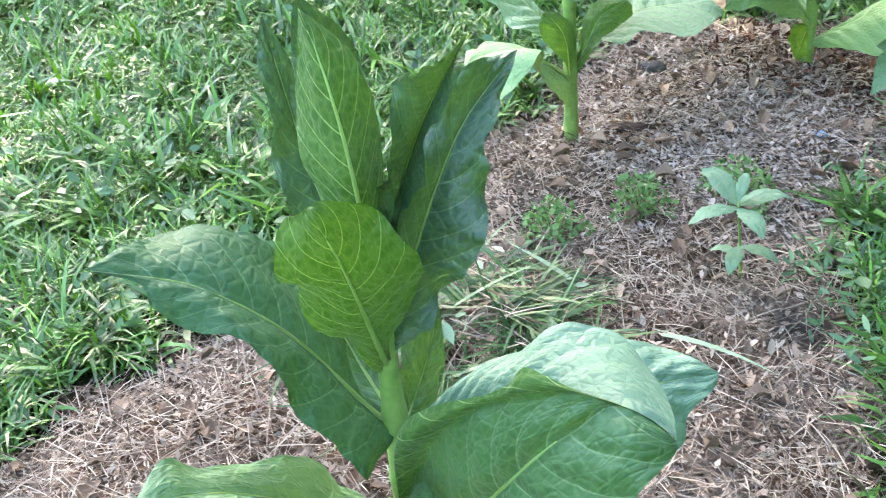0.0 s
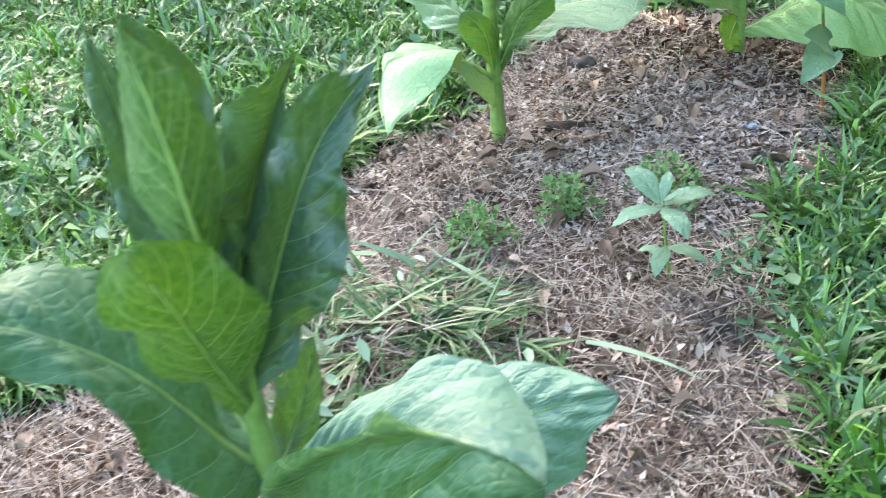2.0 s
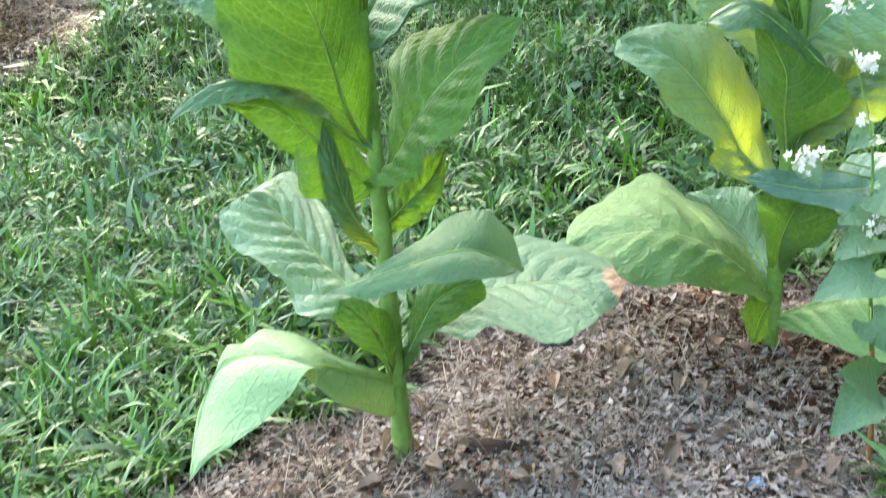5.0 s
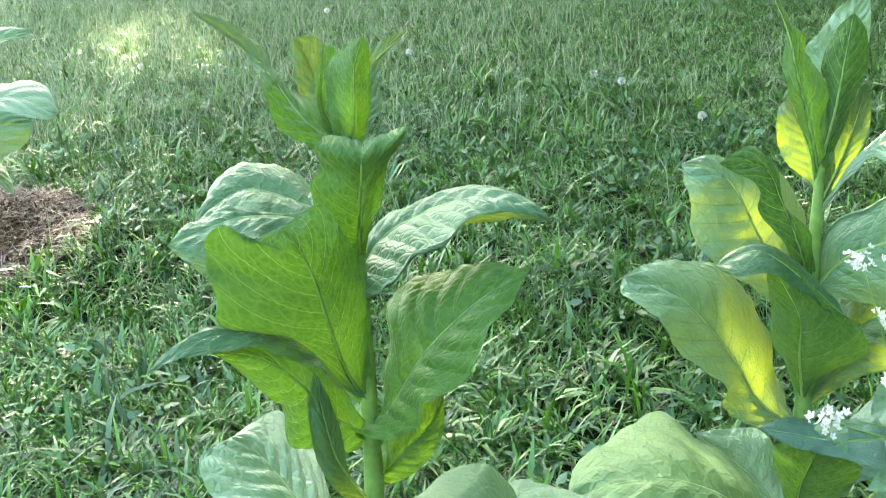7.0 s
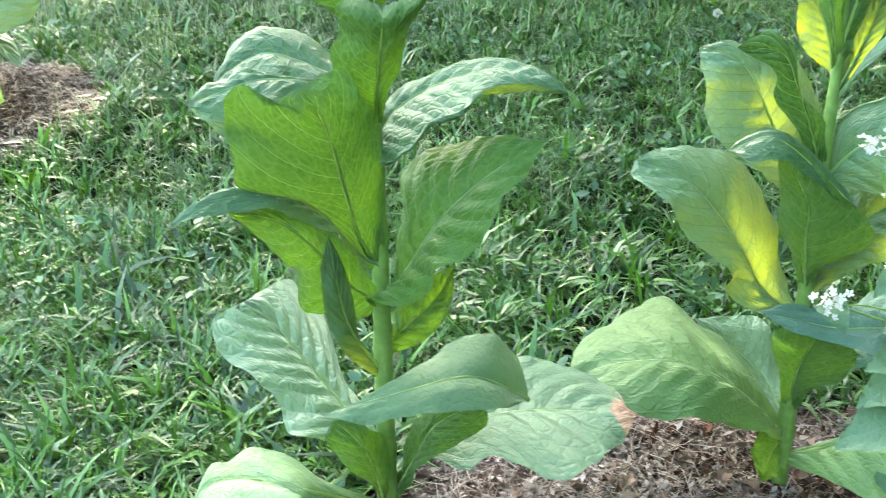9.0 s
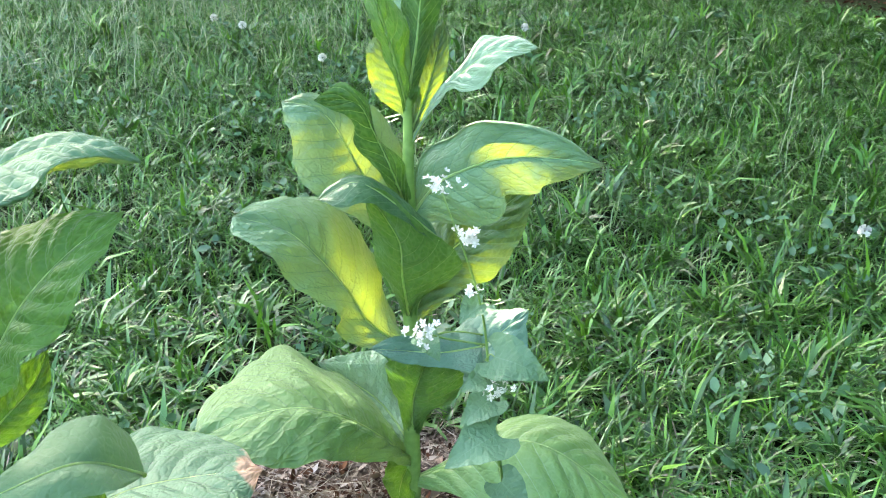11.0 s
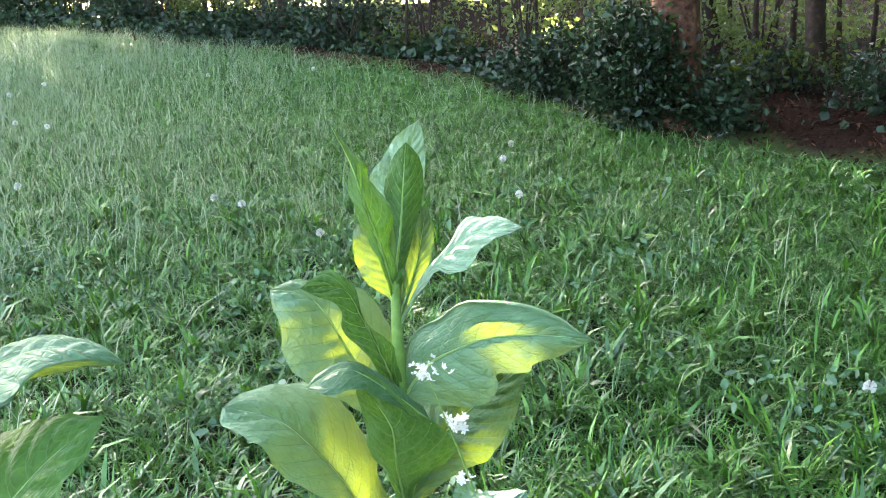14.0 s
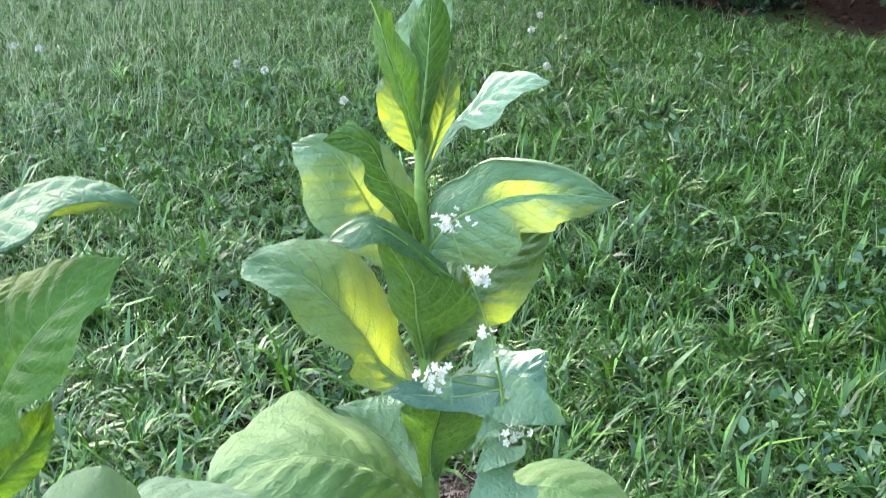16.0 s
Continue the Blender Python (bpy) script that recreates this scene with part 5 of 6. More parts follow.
# ---- ferny weeds, dark lump, litter on the bed ----
for wx, wy, wr in ((0.33, 2.23, 0.065), (0.53, 2.35, 0.06), (0.77, 2.43, 0.075)):
    n = 300
    a, h = rng.uniform(0, 2 * np.pi, n), rng.uniform(0, 1, n)
    r = wr * 1.2 * np.sqrt(rng.uniform(0, 1, n)) * (1 + 0.3 * np.sin(3 * a + 40 * wx))
    cx, cy = wx + r * np.cos(a), wy + r * np.sin(a)
    top = 0.10 * np.clip(1 - (r / wr) ** 2 * 0.45, 0.1, 1)
    fern = tagged(new("ferny_weed"), "low ferny green weed growing through mulch", "weed", "ferny weeds in the bed")
    part("leaves", foliage("fern_leaves", np.stack([cx, cy, ground_z(cx, cy) + 0.01 + h * top], 1), rng.uniform(0.009, 0.019, n), FERN, 0.8, 0.75), FERN, fern)
    for k in range(7):
        b = k * 0.9
        part("stalk", tube([(wx, wy, gz(wx, wy) - 0.005), (wx + 0.4 * wr * math.cos(b), wy + 0.4 * wr * math.sin(b), gz(wx, wy) + 0.06), (wx + 0.8 * wr * math.cos(b), wy + 0.8 * wr * math.sin(b), gz(wx, wy) + 0.09)], [0.0018, 0.001], 5, 6), STEM, fern)


def lump(name, at, size, material, seed, label, category):
    """A rough stone or clod."""
    bm = bmesh.new()
    bmesh.ops.create_icosphere(bm, subdivisions=3, radius=1)
    for v in bm.verts:
        k = 1 + 0.35 * noise.noise(v.co * 1.3 + Vector((seed, 0, 0))) + 0.12 * noise.noise(v.co * 4 + Vector((0, seed, 0)))
        v.co = Vector((v.co.x * size[0], v.co.y * size[1], v.co.z * size[2])) * k
    me = bpy.data.meshes.new(name)
    bm.to_mesh(me)
    bm.free()
    for p in me.polygons:
        p.use_smooth = True
    me.materials.append(material)
    ob = new(name, me)
    ob.location = at
    return tagged(ob, label, category)


# Dark body put where the mulch only shows a shadowy hollow.
lump("stone", (0.6, 3.16, gz(0.6, 3.16) + 0.012), (0.04, 0.032, 0.02), DARK_LUMP, 3, "dark lump standing in for a shadowy hollow in the mulch", "stone")
lump("bark_piece", (0.52, 2.78, gz(0.52, 2.78) + 0.01), (0.06, 0.022, 0.016), BARK, 5, "piece of dark brown bark lying on mulch", "bark")
lump("wrapper", (1.01, 2.79, gz(1.01, 2.79) + 0.006), (0.02, 0.014, 0.007), FOIL, 8, "crumpled blue scrap of wrapper on the mulch", "litter")

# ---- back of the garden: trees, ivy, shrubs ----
# Sun gaps added to the crowns: lit place, width, share of leaves missing.
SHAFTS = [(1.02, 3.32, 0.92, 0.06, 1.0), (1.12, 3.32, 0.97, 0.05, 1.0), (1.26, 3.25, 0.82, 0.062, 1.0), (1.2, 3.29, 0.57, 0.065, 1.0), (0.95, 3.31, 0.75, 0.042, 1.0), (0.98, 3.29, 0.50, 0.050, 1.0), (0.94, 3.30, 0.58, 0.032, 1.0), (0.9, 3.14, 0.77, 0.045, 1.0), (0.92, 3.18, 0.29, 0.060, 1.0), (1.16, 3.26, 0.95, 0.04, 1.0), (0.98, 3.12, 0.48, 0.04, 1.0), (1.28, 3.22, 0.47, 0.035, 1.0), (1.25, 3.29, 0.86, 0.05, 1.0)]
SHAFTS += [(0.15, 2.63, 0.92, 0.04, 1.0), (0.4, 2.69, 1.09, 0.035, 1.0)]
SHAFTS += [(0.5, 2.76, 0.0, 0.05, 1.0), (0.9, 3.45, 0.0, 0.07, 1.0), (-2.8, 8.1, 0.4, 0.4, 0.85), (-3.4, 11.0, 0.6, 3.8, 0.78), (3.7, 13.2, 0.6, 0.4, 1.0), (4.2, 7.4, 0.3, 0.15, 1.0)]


def cut_sun_gaps(p, r, more):
    """The leaves left after cutting gaps along the sun's line, to light chosen places."""
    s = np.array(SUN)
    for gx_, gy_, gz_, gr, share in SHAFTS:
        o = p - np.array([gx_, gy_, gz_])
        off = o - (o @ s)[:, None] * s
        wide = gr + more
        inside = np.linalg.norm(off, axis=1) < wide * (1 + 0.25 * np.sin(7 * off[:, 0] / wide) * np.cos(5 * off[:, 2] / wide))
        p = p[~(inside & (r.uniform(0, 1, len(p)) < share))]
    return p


def tree(x, y, radius, tall, crown_at, crown_r, n, seed, label, lean=(0, 0), bark=None):
    """A trunk with limbs, and a crown of many leaf clumps with gaps."""
    r = np.random.default_rng(seed)
    z = gz(x, y)
    t = tagged(new("tree"), label, "tree", "trees behind the lawn")
    top = (x + lean[0], y + lean[1], z + tall)
    part("trunk", tube([(x, y, z - 0.1), (x + lean[0] * 0.2, y + lean[1] * 0.2, z + tall * 0.35), (x + lean[0] * 0.6, y + lean[1] * 0.6, z + tall * 0.7), top], [radius * 1.35, radius, radius * 0.8, radius * 0.4], 14, 30), bark or BARK, t)
    cc = Vector(crown_at)
    for k in range(7):
        a = k * 2.4
        tip = cc + Vector((math.cos(a) * crown_r[0] * 0.7, math.sin(a) * crown_r[1] * 0.7, crown_r[2] * 0.3 * math.sin(k)))
        start = Vector((x + lean[0] * 0.7, y + lean[1] * 0.7, z + tall * (0.7 + 0.04 * k)))
        part("limb", tube([start, start.lerp(tip, 0.5) + Vector((0, 0, 0.4)), tip], [radius * 0.4, radius * 0.2, 0.02], 7, 10), BARK, t)
    clumps = n // 60
    c = r.normal(size=(clumps, 3))
    c /= np.linalg.norm(c, axis=1)[:, None]
    c = np.array(crown_at) + c * np.array(crown_r) * (r.uniform(0, 1, clumps) ** 0.45)[:, None]
    p = np.repeat(c, 60, 0) + r.normal(size=(clumps * 60, 3)) * 0.42
    p = cut_sun_gaps(p, r, 0.15)
    part("crown", foliage("crown", p, r.uniform(0.16, 0.30, len(p)), CROWN, 0.2, 0.8, 0.25, True), CROWN, t)
    return t


# Crowns hang out of view, placed to hold sun and sky off the lawn.
red_tree = tree(3.56, 9.25, 0.15, 7.0, (4.5, 7.6, 5.2), (2.8, 4.2, 1.6), 32000, 1, "tree with reddish brown bark beside the ivy", (0.2, 1.0), RED_BARK)
# added unseen limb over the lawn, high up, to shade the bed
part("bough", tube([(3.6, 9.9, 3.9), (1.6, 9.9, 5.5), (-0.4, 9.7, 6.0), (-2.6, 9.3, 5.7)], [0.07, 0.05, 0.035, 0.012], 8, 24), BARK, red_tree)
bough_rng = np.random.default_rng(21)
centre = bough_rng.normal(size=(1100, 3))
centre = np.array([-1.5, 9.45, 4.45]) + centre / np.linalg.norm(centre, axis=1)[:, None] * np.array([1.8, 0.8, 1.5]) * (bough_rng.uniform(0, 1, 1100) ** 0.5)[:, None]
twigs = cut_sun_gaps(np.repeat(centre, 50, 0) + bough_rng.normal(size=(55000, 3)) * 0.14, bough_rng, 0.035)
part("bough_leaves", foliage("bough_leaves", twigs, bough_rng.uniform(0.05, 0.10, len(twigs)), CROWN, 0.2, 0.8, 0.25, True), CROWN, red_tree)
tree(0.4, 16.4, 0.06, 6.0, (-1.5, 19.5, 6.3), (3.0, 2.6, 1.7), 8000, 2, "slender tree standing in ivy behind the lawn", (-0.6, 1.6))
tree(-9.5, 27.5, 0.24, 12.0, (-7.2, 24.5, 11.2), (7.4, 2.8, 5.0), 60000, 3, "unseen tall wide tree added to shade the garden", (1.4, -2.0))
tree(5.2, 10.4, 0.07, 5.5, (5.6, 12.6, 6.0), (2.4, 2.4, 1.6), 6000, 4, "slender dark tree beside the shrubs", (0.0, 1.0))
tree(4.75, 11.6, 0.06, 5.0, (2.5, 19.5, 7.2), (4.6, 3.8, 2.0), 18000, 5, "slender grey tree in the thicket", (-0.6, 2.4))
tree(-2.4, 21.5, 0.18, 7.5, (-3.0, 20.4, 7.2), (4.6, 4.2, 2.0), 30000, 6, "tall tree added behind the ivy bank for its shade", (-0.2, -0.6))
tree(-8.5, 27.0, 0.2, 8.0, (-8.8, 21.5, 7.4), (4.4, 4.4, 2.0), 14000, 7, "tall tree added far behind the lawn for its shade", (-0.2, -2.0))
tree(3.5, 25.0, 0.2, 8.0, (2.5, 28.5, 8.0), (5.0, 4.5, 2.2), 16000, 8, "tall tree added deep in the woods for its shade", (0.3, 1.5))
tree(-4.5, 29.0, 0.2, 8.0, (-5.0, 29.5, 8.2), (5.4, 4.5, 2.2), 16000, 9, "tall tree added in the far woods for its shade", (-0.3, 0.4))
tree(7.3, 4.5, 0.16, 6.5, (5.6, 4.7, 4.6), (2.3, 2.6, 1.5), 16000, 10, "unseen leafy tree added to darken the side of the lawn", (-0.5, 0.1))
# Added ring of foliage outside the view; its height sets how much sky gets in.
n = 26000
a = rng.uniform(0.75, 2 * np.pi - 0.75, n)
d = rng.uniform(11, 14, n) + 9 * np.clip(np.cos(a), 0, 1) - 3.2 * np.clip(np.sin(a), 0, 1)
h = rng.uniform(0, 1, n) * (3.4 + 6.5 * np.clip(np.sin(a) * 1.6, 0, 1) - 1.9 * np.clip(-np.sin(a) * 1.6, 0, 1) + 0.7 * np.sin(a * 9) + 0.5 * np.sin(a * 31))
fx, fy = d * np.sin(a), 2.5 + d * np.cos(a)
tagged(new("woods", foliage("woods", np.stack([fx, fy, ground_z(fx, fy) + h], 1), rng.uniform(0.4, 0.9, n), CROWN, 0.3, 0.8, 0.25, True)), "unseen dark woods added round the garden to block low sky", "woods", kind="stuff")
n = 22000
a = rng.uniform(-0.8, 0.8, n)
d = rng.uniform(29, 33, n)
h = rng.uniform(0, 1, n) ** 0.8 * (5.5 + 1.5 * np.sin(a * 23) + np.sin(a * 61))
fx, fy = d * np.sin(a), d * np.cos(a)
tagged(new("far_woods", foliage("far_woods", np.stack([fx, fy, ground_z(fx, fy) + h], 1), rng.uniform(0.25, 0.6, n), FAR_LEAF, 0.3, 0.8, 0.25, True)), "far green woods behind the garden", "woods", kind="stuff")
n = 15000
ix = rng.uniform(-9, 7.5, n)
depth = rng.uniform(0.0, 1.0, n) ** 1.4 * 1.8
iy = 0.75 * np.clip((ix + 0.5) / 2, 0, 1) * np.clip(3.4 - ix, 0, 1) + np.interp(ix, [-9.0, -4.5, -2.4, 0.05, 1.22, 2.22, 2.55, 2.91, 3.25, 3.62, 3.92, 4.2, 6.0, 7.5], [27.5, 20.2, 17.9, 15.3, 13.75, 12.3, 10.8, 10.1, 9.6, 8.9, 7.95, 7.2, 5.0, 4.0]) + 0.35 + depth + 0.2 * ripple(ix, ix, 1.7)
open_patch = (ix > 3.75) & (depth < 1.7)
ix, iy, depth = ix[~open_patch], iy[~open_patch], depth[~open_patch]
iz = ground_z(ix, iy) + rng.uniform(0, 1, len(ix)) * (1 - 0.5 * np.clip(ix - 1.8, 0, 1)) * (0.08 + 0.40 * np.clip(depth, 0, 1)) * (0.75 + 0.5 * ripple(ix, iy, 2.1) + 0.25 * ripple(ix, iy, 7.0, 2.0))
ivy = tagged(new("ivy_bank", foliage("ivy_bank", np.stack([ix, iy, iz], 1), rng.uniform(0.05, 0.10, len(ix)), IVY, 0.6, 0.95, 0.12)), "dark green ivy covering the bank behind the lawn", "ivy", kind="stuff")


def shrub(x, y, rx, ry, h, n, material, label, size=(0.035, 0.08)):
    """A leafy bush with an uneven outline."""
    s = tagged(new("shrub"), label, "shrub", "shrubs behind the lawn")
    z = gz(x, y)
    for k in range(6):
        a = k * 1.05
        part("branch", tube([(x, y, z - 0.03), (x + 0.3 * rx * math.cos(a), y + 0.3 * ry * math.sin(a), z + h * 0.5), (x + 0.7 * rx * math.cos(a), y + 0.7 * ry * math.sin(a), z + h * 0.9)], [0.014, 0.01, 0.005], 6, 8), BARK, s)
    c = rng.normal(size=(n // 25, 3))
    c /= np.linalg.norm(c, axis=1)[:, None]
    c = c * rng.uniform(0.3, 1, len(c))[:, None] ** 0.4 * np.array([rx, ry, h * 0.5]) + np.array([x, y, z + h * 0.5])
    p = np.repeat(c, 25, 0) + rng.normal(size=(len(c) * 25, 3)) * 0.08
    p[:, 2] = np.maximum(p[:, 2], ground_z(p[:, 0], p[:, 1]) + 0.01)
    part("foliage", foliage("shrub_foliage", p, rng.uniform(*size, len(p)), material, 0.4, 0.55), material, s)
    return s


shrub(3.2, 9.15, 0.36, 0.28, 0.88, 3800, IVY, "dense dark evergreen shrub at the foot of a tree", (0.035, 0.075))
shrub(2.95, 10.9, 0.45, 0.35, 0.5, 1800, IVY, "dark ivy-covered shrub at the lawn's edge")
shrub(3.8, 9.05, 0.28, 0.25, 0.26, 1000, IVY, "low dark shrub beside a tree trunk")
shrub(4.7, 10.5, 0.6, 0.4, 0.3, 1100, IVY, "low dark shrub on leaf litter")
shrub(5.5, 9.3, 0.5, 0.4, 0.28, 900, IVY, "dark bushy shrub on leaf litter")
shrub(6.3, 8.8, 0.6, 0.5, 0.35, 1200, IVY, "dark bushy shrub at the thicket's edge")
shrub(5.6, 9.6, 0.7, 0.5, 0.38, 1000, IVY, "dark shrub at the garden's edge")
for k in range(16):
    q = k / 15
    hx = -7.5 + 14.5 * q
    hy = float(np.interp(hx, [-9, -3, 0, 2.3, 3.4, 5.0, 7.5], [28, 22, 17.6, 14.6, 12.6, 11.2, 9.0])) + 0.4 * math.sin(k * 3.1)
    shrub(hx, hy, 0.75, 0.6, 1.7 + 0.5 * math.sin(k * 1.9), 1100, THICKET, "thin woodland shrub with light showing through")
    for j in range(2):
        bx, by = hx + 0.45 * (j - 0.5) + 0.1 * math.sin(k), hy - 0.3 + 0.2 * j
        sap = tagged(new("sapling"), "thin dark bare sapling trunk in the thicket", "tree", "saplings in the thicket")
        part("trunk", tube([(bx, by, gz(bx, by) - 0.05), (bx + 0.05 * math.sin(k * 2), by, gz(bx, by) + 1.4), (bx + 0.12 * math.cos(k + j), by, gz(bx, by) + 3.2)], [0.03 + 0.012 * math.sin(k + j), 0.02, 0.012], 7, 8), BARK, sap)

for k in range(15):
    hx = -6.5 + 13.5 * k / 14
    hy = float(np.interp(hx, [-9, -3, 0, 2.3, 3.4, 5.0, 7.5], [27, 21, 16.9, 14.0, 12.0, 10.4, 8.6])) + 0.3 * math.sin(k * 2.3)
    shrub(hx, hy, 0.8, 0.4, (0.8 + 0.3 * math.sin(k * 2.7)) * (0.4 if hx > 2 else 1), 600 if hx > 2 else 1000, IVY if k % 3 else SHRUB, "low dark undergrowth bush behind the ivy")

n = 14000
a = rng.uniform(0, 1, n)
fx = 3.2 + 10.0 * a + rng.normal(size=n) * 0.3
fy = 14.6 - 5.0 * a + rng.uniform(0, 2.0, n)
fh = rng.uniform(0, 1, n) ** 1.2 * (2.6 + 0.7 * np.sin(fx * 5.0))
tagged(new("thicket", foliage("thicket", np.stack([fx, fy, ground_z(fx, fy) + fh], 1), rng.uniform(0.05, 0.13, n), THICKET, 0.3, 0.6, 0.2, True)), "thin green thicket of young growth behind the litter", "thicket", kind="stuff")
for k in range(18):
    bx = 3.9 + 0.36 * k + 0.15 * math.sin(k * 5.1)
    by = 12.4 - 0.42 * (bx - 3.9) + 0.5 * math.sin(k * 2.2)
    sap = tagged(new("sapling"), "thin dark bare sapling trunk in the thicket", "tree", "saplings in the thicket")
    part("trunk", tube([(bx, by, gz(bx, by) - 0.05), (bx + 0.06 * math.sin(k * 2), by, gz(bx, by) + 1.2), (bx + 0.2 * math.cos(k * 3), by, gz(bx, by) + 3.0)], [0.022 + 0.016 * abs(math.sin(k * 1.7)), 0.018, 0.01], 7, 8), BARK, sap)

# ---- flower heads in the lawn ----
bm = bmesh.new()
r0 = random.Random(4)
for _ in range(70):
    d = Vector((r0.gauss(0, 1), r0.gauss(0, 1), r0.gauss(0.3, 1))).normalized()
    a, b = d.orthogonal().normalized(), d.cross(d.orthogonal().normalized())
    base, tipv = d * 0.004, d * 0.021
    v = [bm.verts.new(p) for p in (base + a * 0.001, base + b * 0.001, tipv + a * 0.0035, tipv + b * 0.0035 + d * 0.003, tipv - a * 0.0035)]
    bm.faces.new((v[0], v[1], v[3], v[2])), bm.faces.new((v[1], v[0], v[4], v[3]))
flower = tagged(new("white_flower"), "fluffy white flower head on a thin stalk in the lawn", "flower", "white flowers in the lawn")
part("head", bm, PETAL, flower).location = (0, 0, 0.12)
part("stalk", tube([(0, 0, -0.01), (0.004, 0, 0.06), (0, 0, 0.118)], [0.0018, 0.0014], 5, 6), STEM, flower)
SPOTS = [(-1.99, 11.6), (-1.25, 9.9), (-0.95, 7.9), (0.43, 7.2), (0.86, 6.55), (2.14, 8.4), (0.79, 12.6), (-0.26, 12.4), (1.95, 7.05), (-1.82, 12.2), (2.64, 4.45), (2.01, 7.95), (-1.54, 10.1), (-1.97, 9.3), (-1.12, 8.0), (0.26, 7.4), (-2.6, 7.5)]
flower.matrix_basis = pose(*SPOTS[0], gz(*SPOTS[0]))
for k, (x, y) in enumerate(SPOTS[1:]):
    copy_thing(flower, pose(x, y, gz(x, y), 0, 0, 40 * k))

# ---- turf ----
def turf_here(x, y):
    m = bed_mask(x, y)
    return (rng.uniform(0, 1, len(x)) > m * 1.4) & (back_edge(x, y) < 0.3 * ripple(x, y, 3.0) - 0.15 - 0.9 * rng.uniform(0, 1, len(x)) ** 2)


def tuft_density(x, y):
    return 0.7 + 0.3 * ripple(x, y, 9.0, 1.0) * ripple(x, y, 3.7, 2.0) + 0.45 * ripple(x, y, 46.0, 4.0)


def grow(name, n, x0, x1, y0, y1, length, width, label, segments, flat=0.6, per=9):
    """Turf: tufts whose blades lean out from one root, part of them lying over."""
    x, y = scatter(n // per, x0, x1, y0, y1, lambda x, y: turf_here(x, y) & (np.minimum(np.minimum(x - x0, x1 - x), np.minimum(y - y0 + 0.4 * (y0 > 1), y1 - y + 0.4)) > rng.uniform(0, 0.4, len(x))) & (rng.uniform(0, 1, len(x)) < tuft_density(x, y)))
    tuft = np.repeat(np.arange(len(x)), per)
    tall_tuft = rng.uniform(0.65, 1.35, len(x))[tuft] * (1 - 0.45 * np.clip(1 + back_edge(x, y) / 1.5, 0, 1))[tuft]
    lean = rng.uniform(0, 2 * np.pi, len(x))[tuft]
    k = len(tuft)
    x, y = x[tuft] + rng.normal(size=k) * 0.016, y[tuft] + rng.normal(size=k) * 0.016
    turn = lean + rng.normal(size=k) * 1.3
    ln = rng.uniform(*length, k) * tall_tuft * (1 + 0.25 * ripple(x, y, 17.0, 2.0))
    w = rng.uniform(*width, k)
    over = rng.uniform(0, 1, k) < flat
    c = over
    low = blades(name + "_flat", x[c], y[c], ln[c] * 1.1, w[c] * 1.25, rng.uniform(0.2, 1.0, c.sum()), rng.uniform(0.4, 1.6, c.sum()), FLAT_GRASS, segments, 0.012, turn=turn[c])
    tagged(new("grass", low), label + ", lying over", "grass", kind="stuff")
    c = ~over
    tall = blades(name, x[c], y[c], ln[c], w[c], rng.uniform(0.75, 1.5, c.sum()), rng.uniform(0.3, 1.9, c.sum()), GRASS, segments, turn=turn[c])
    return tagged(new("grass", tall), label, "grass", kind="stuff")


grow("grass_near_left", 150000, -2.2, 0.7, 0.9, 4.3, (0.04, 0.115), (0.0055, 0.012), "rough green broad-bladed grass beside the bed", 3)
grow("grass_near_right", 92000, 0.6, 3.2, 0.9, 4.3, (0.045, 0.125), (0.005, 0.0105), "rough green grass along the mulch bed", 3)
grow("grass_middle", 215000, -3.6, 4.0, 4.3, 7.6, (0.045, 0.11), (0.0035, 0.0075), "green lawn grass in dappled shade", 2)
grow("grass_back", 125000, -5.0, 4.6, 7.4, 10.2, (0.045, 0.095), (0.004, 0.008), "lawn grass in open shade", 2)
grow("grass_far", 190000, -9.0, 5.0, 7.6, 20.0, (0.06, 0.115), (0.006, 0.011), "far lawn grass in shade", 2)


grow("grass_beyond", 84000, -6.0, 6.5, -3.0, 7.6, (0.08, 0.16), (0.012, 0.022), "rough lawn grass round the garden bed", 2)
x, y = scatter(100000, -8.0, 3.5, 4.6, 18.0, lambda x, y: turf_here(x, y) & (rng.uniform(0, 1, len(x)) < 0.09 + 0.9 * np.clip(0.2 - (x - 0.6) / 4.0 - np.clip(6.5 - y, 0, 1), 0, 1)))
k = len(x)
wisps = blades("seed_stalks", x, y, rng.uniform(0.16, 0.36, k), rng.uniform(0.0025, 0.005, k), rng.uniform(0.8, 1.4, k), rng.uniform(0.6, 2.0, k), SEED, 2, 0.0, 3.0)
tagged(new("seed_stalks", wisps), "thin pale grass seed stalks arching over the lawn", "grass", kind="stuff")


x, y = scatter(16000, -2.4, 3.4, 0.9, 7.6, lambda x, y: turf_here(x, y) & (ripple(x, y, 4.1, 5.0) + 0.5 * ripple(x, y, 13.0, 2.0) > 0.35))
tagged(new("lawn_weeds", foliage("lawn_weeds", np.stack([x, y, ground_z(x, y) + rng.uniform(0.03, 0.09, len(x))], 1), rng.uniform(0.02, 0.055, len(x)), WEED, 1.6, 0.55, 0.12)), "low broad-leaved weeds growing among the grass", "weeds", kind="stuff")


x, y = scatter(1500, 0.82, 1.7, 1.6, 2.6, lambda x, y: (np.hypot((x - 1.12) / 0.36, (y - 2.1) / 0.36) + 0.4 * ripple(x, y, 13.0, 3.0) < 1))
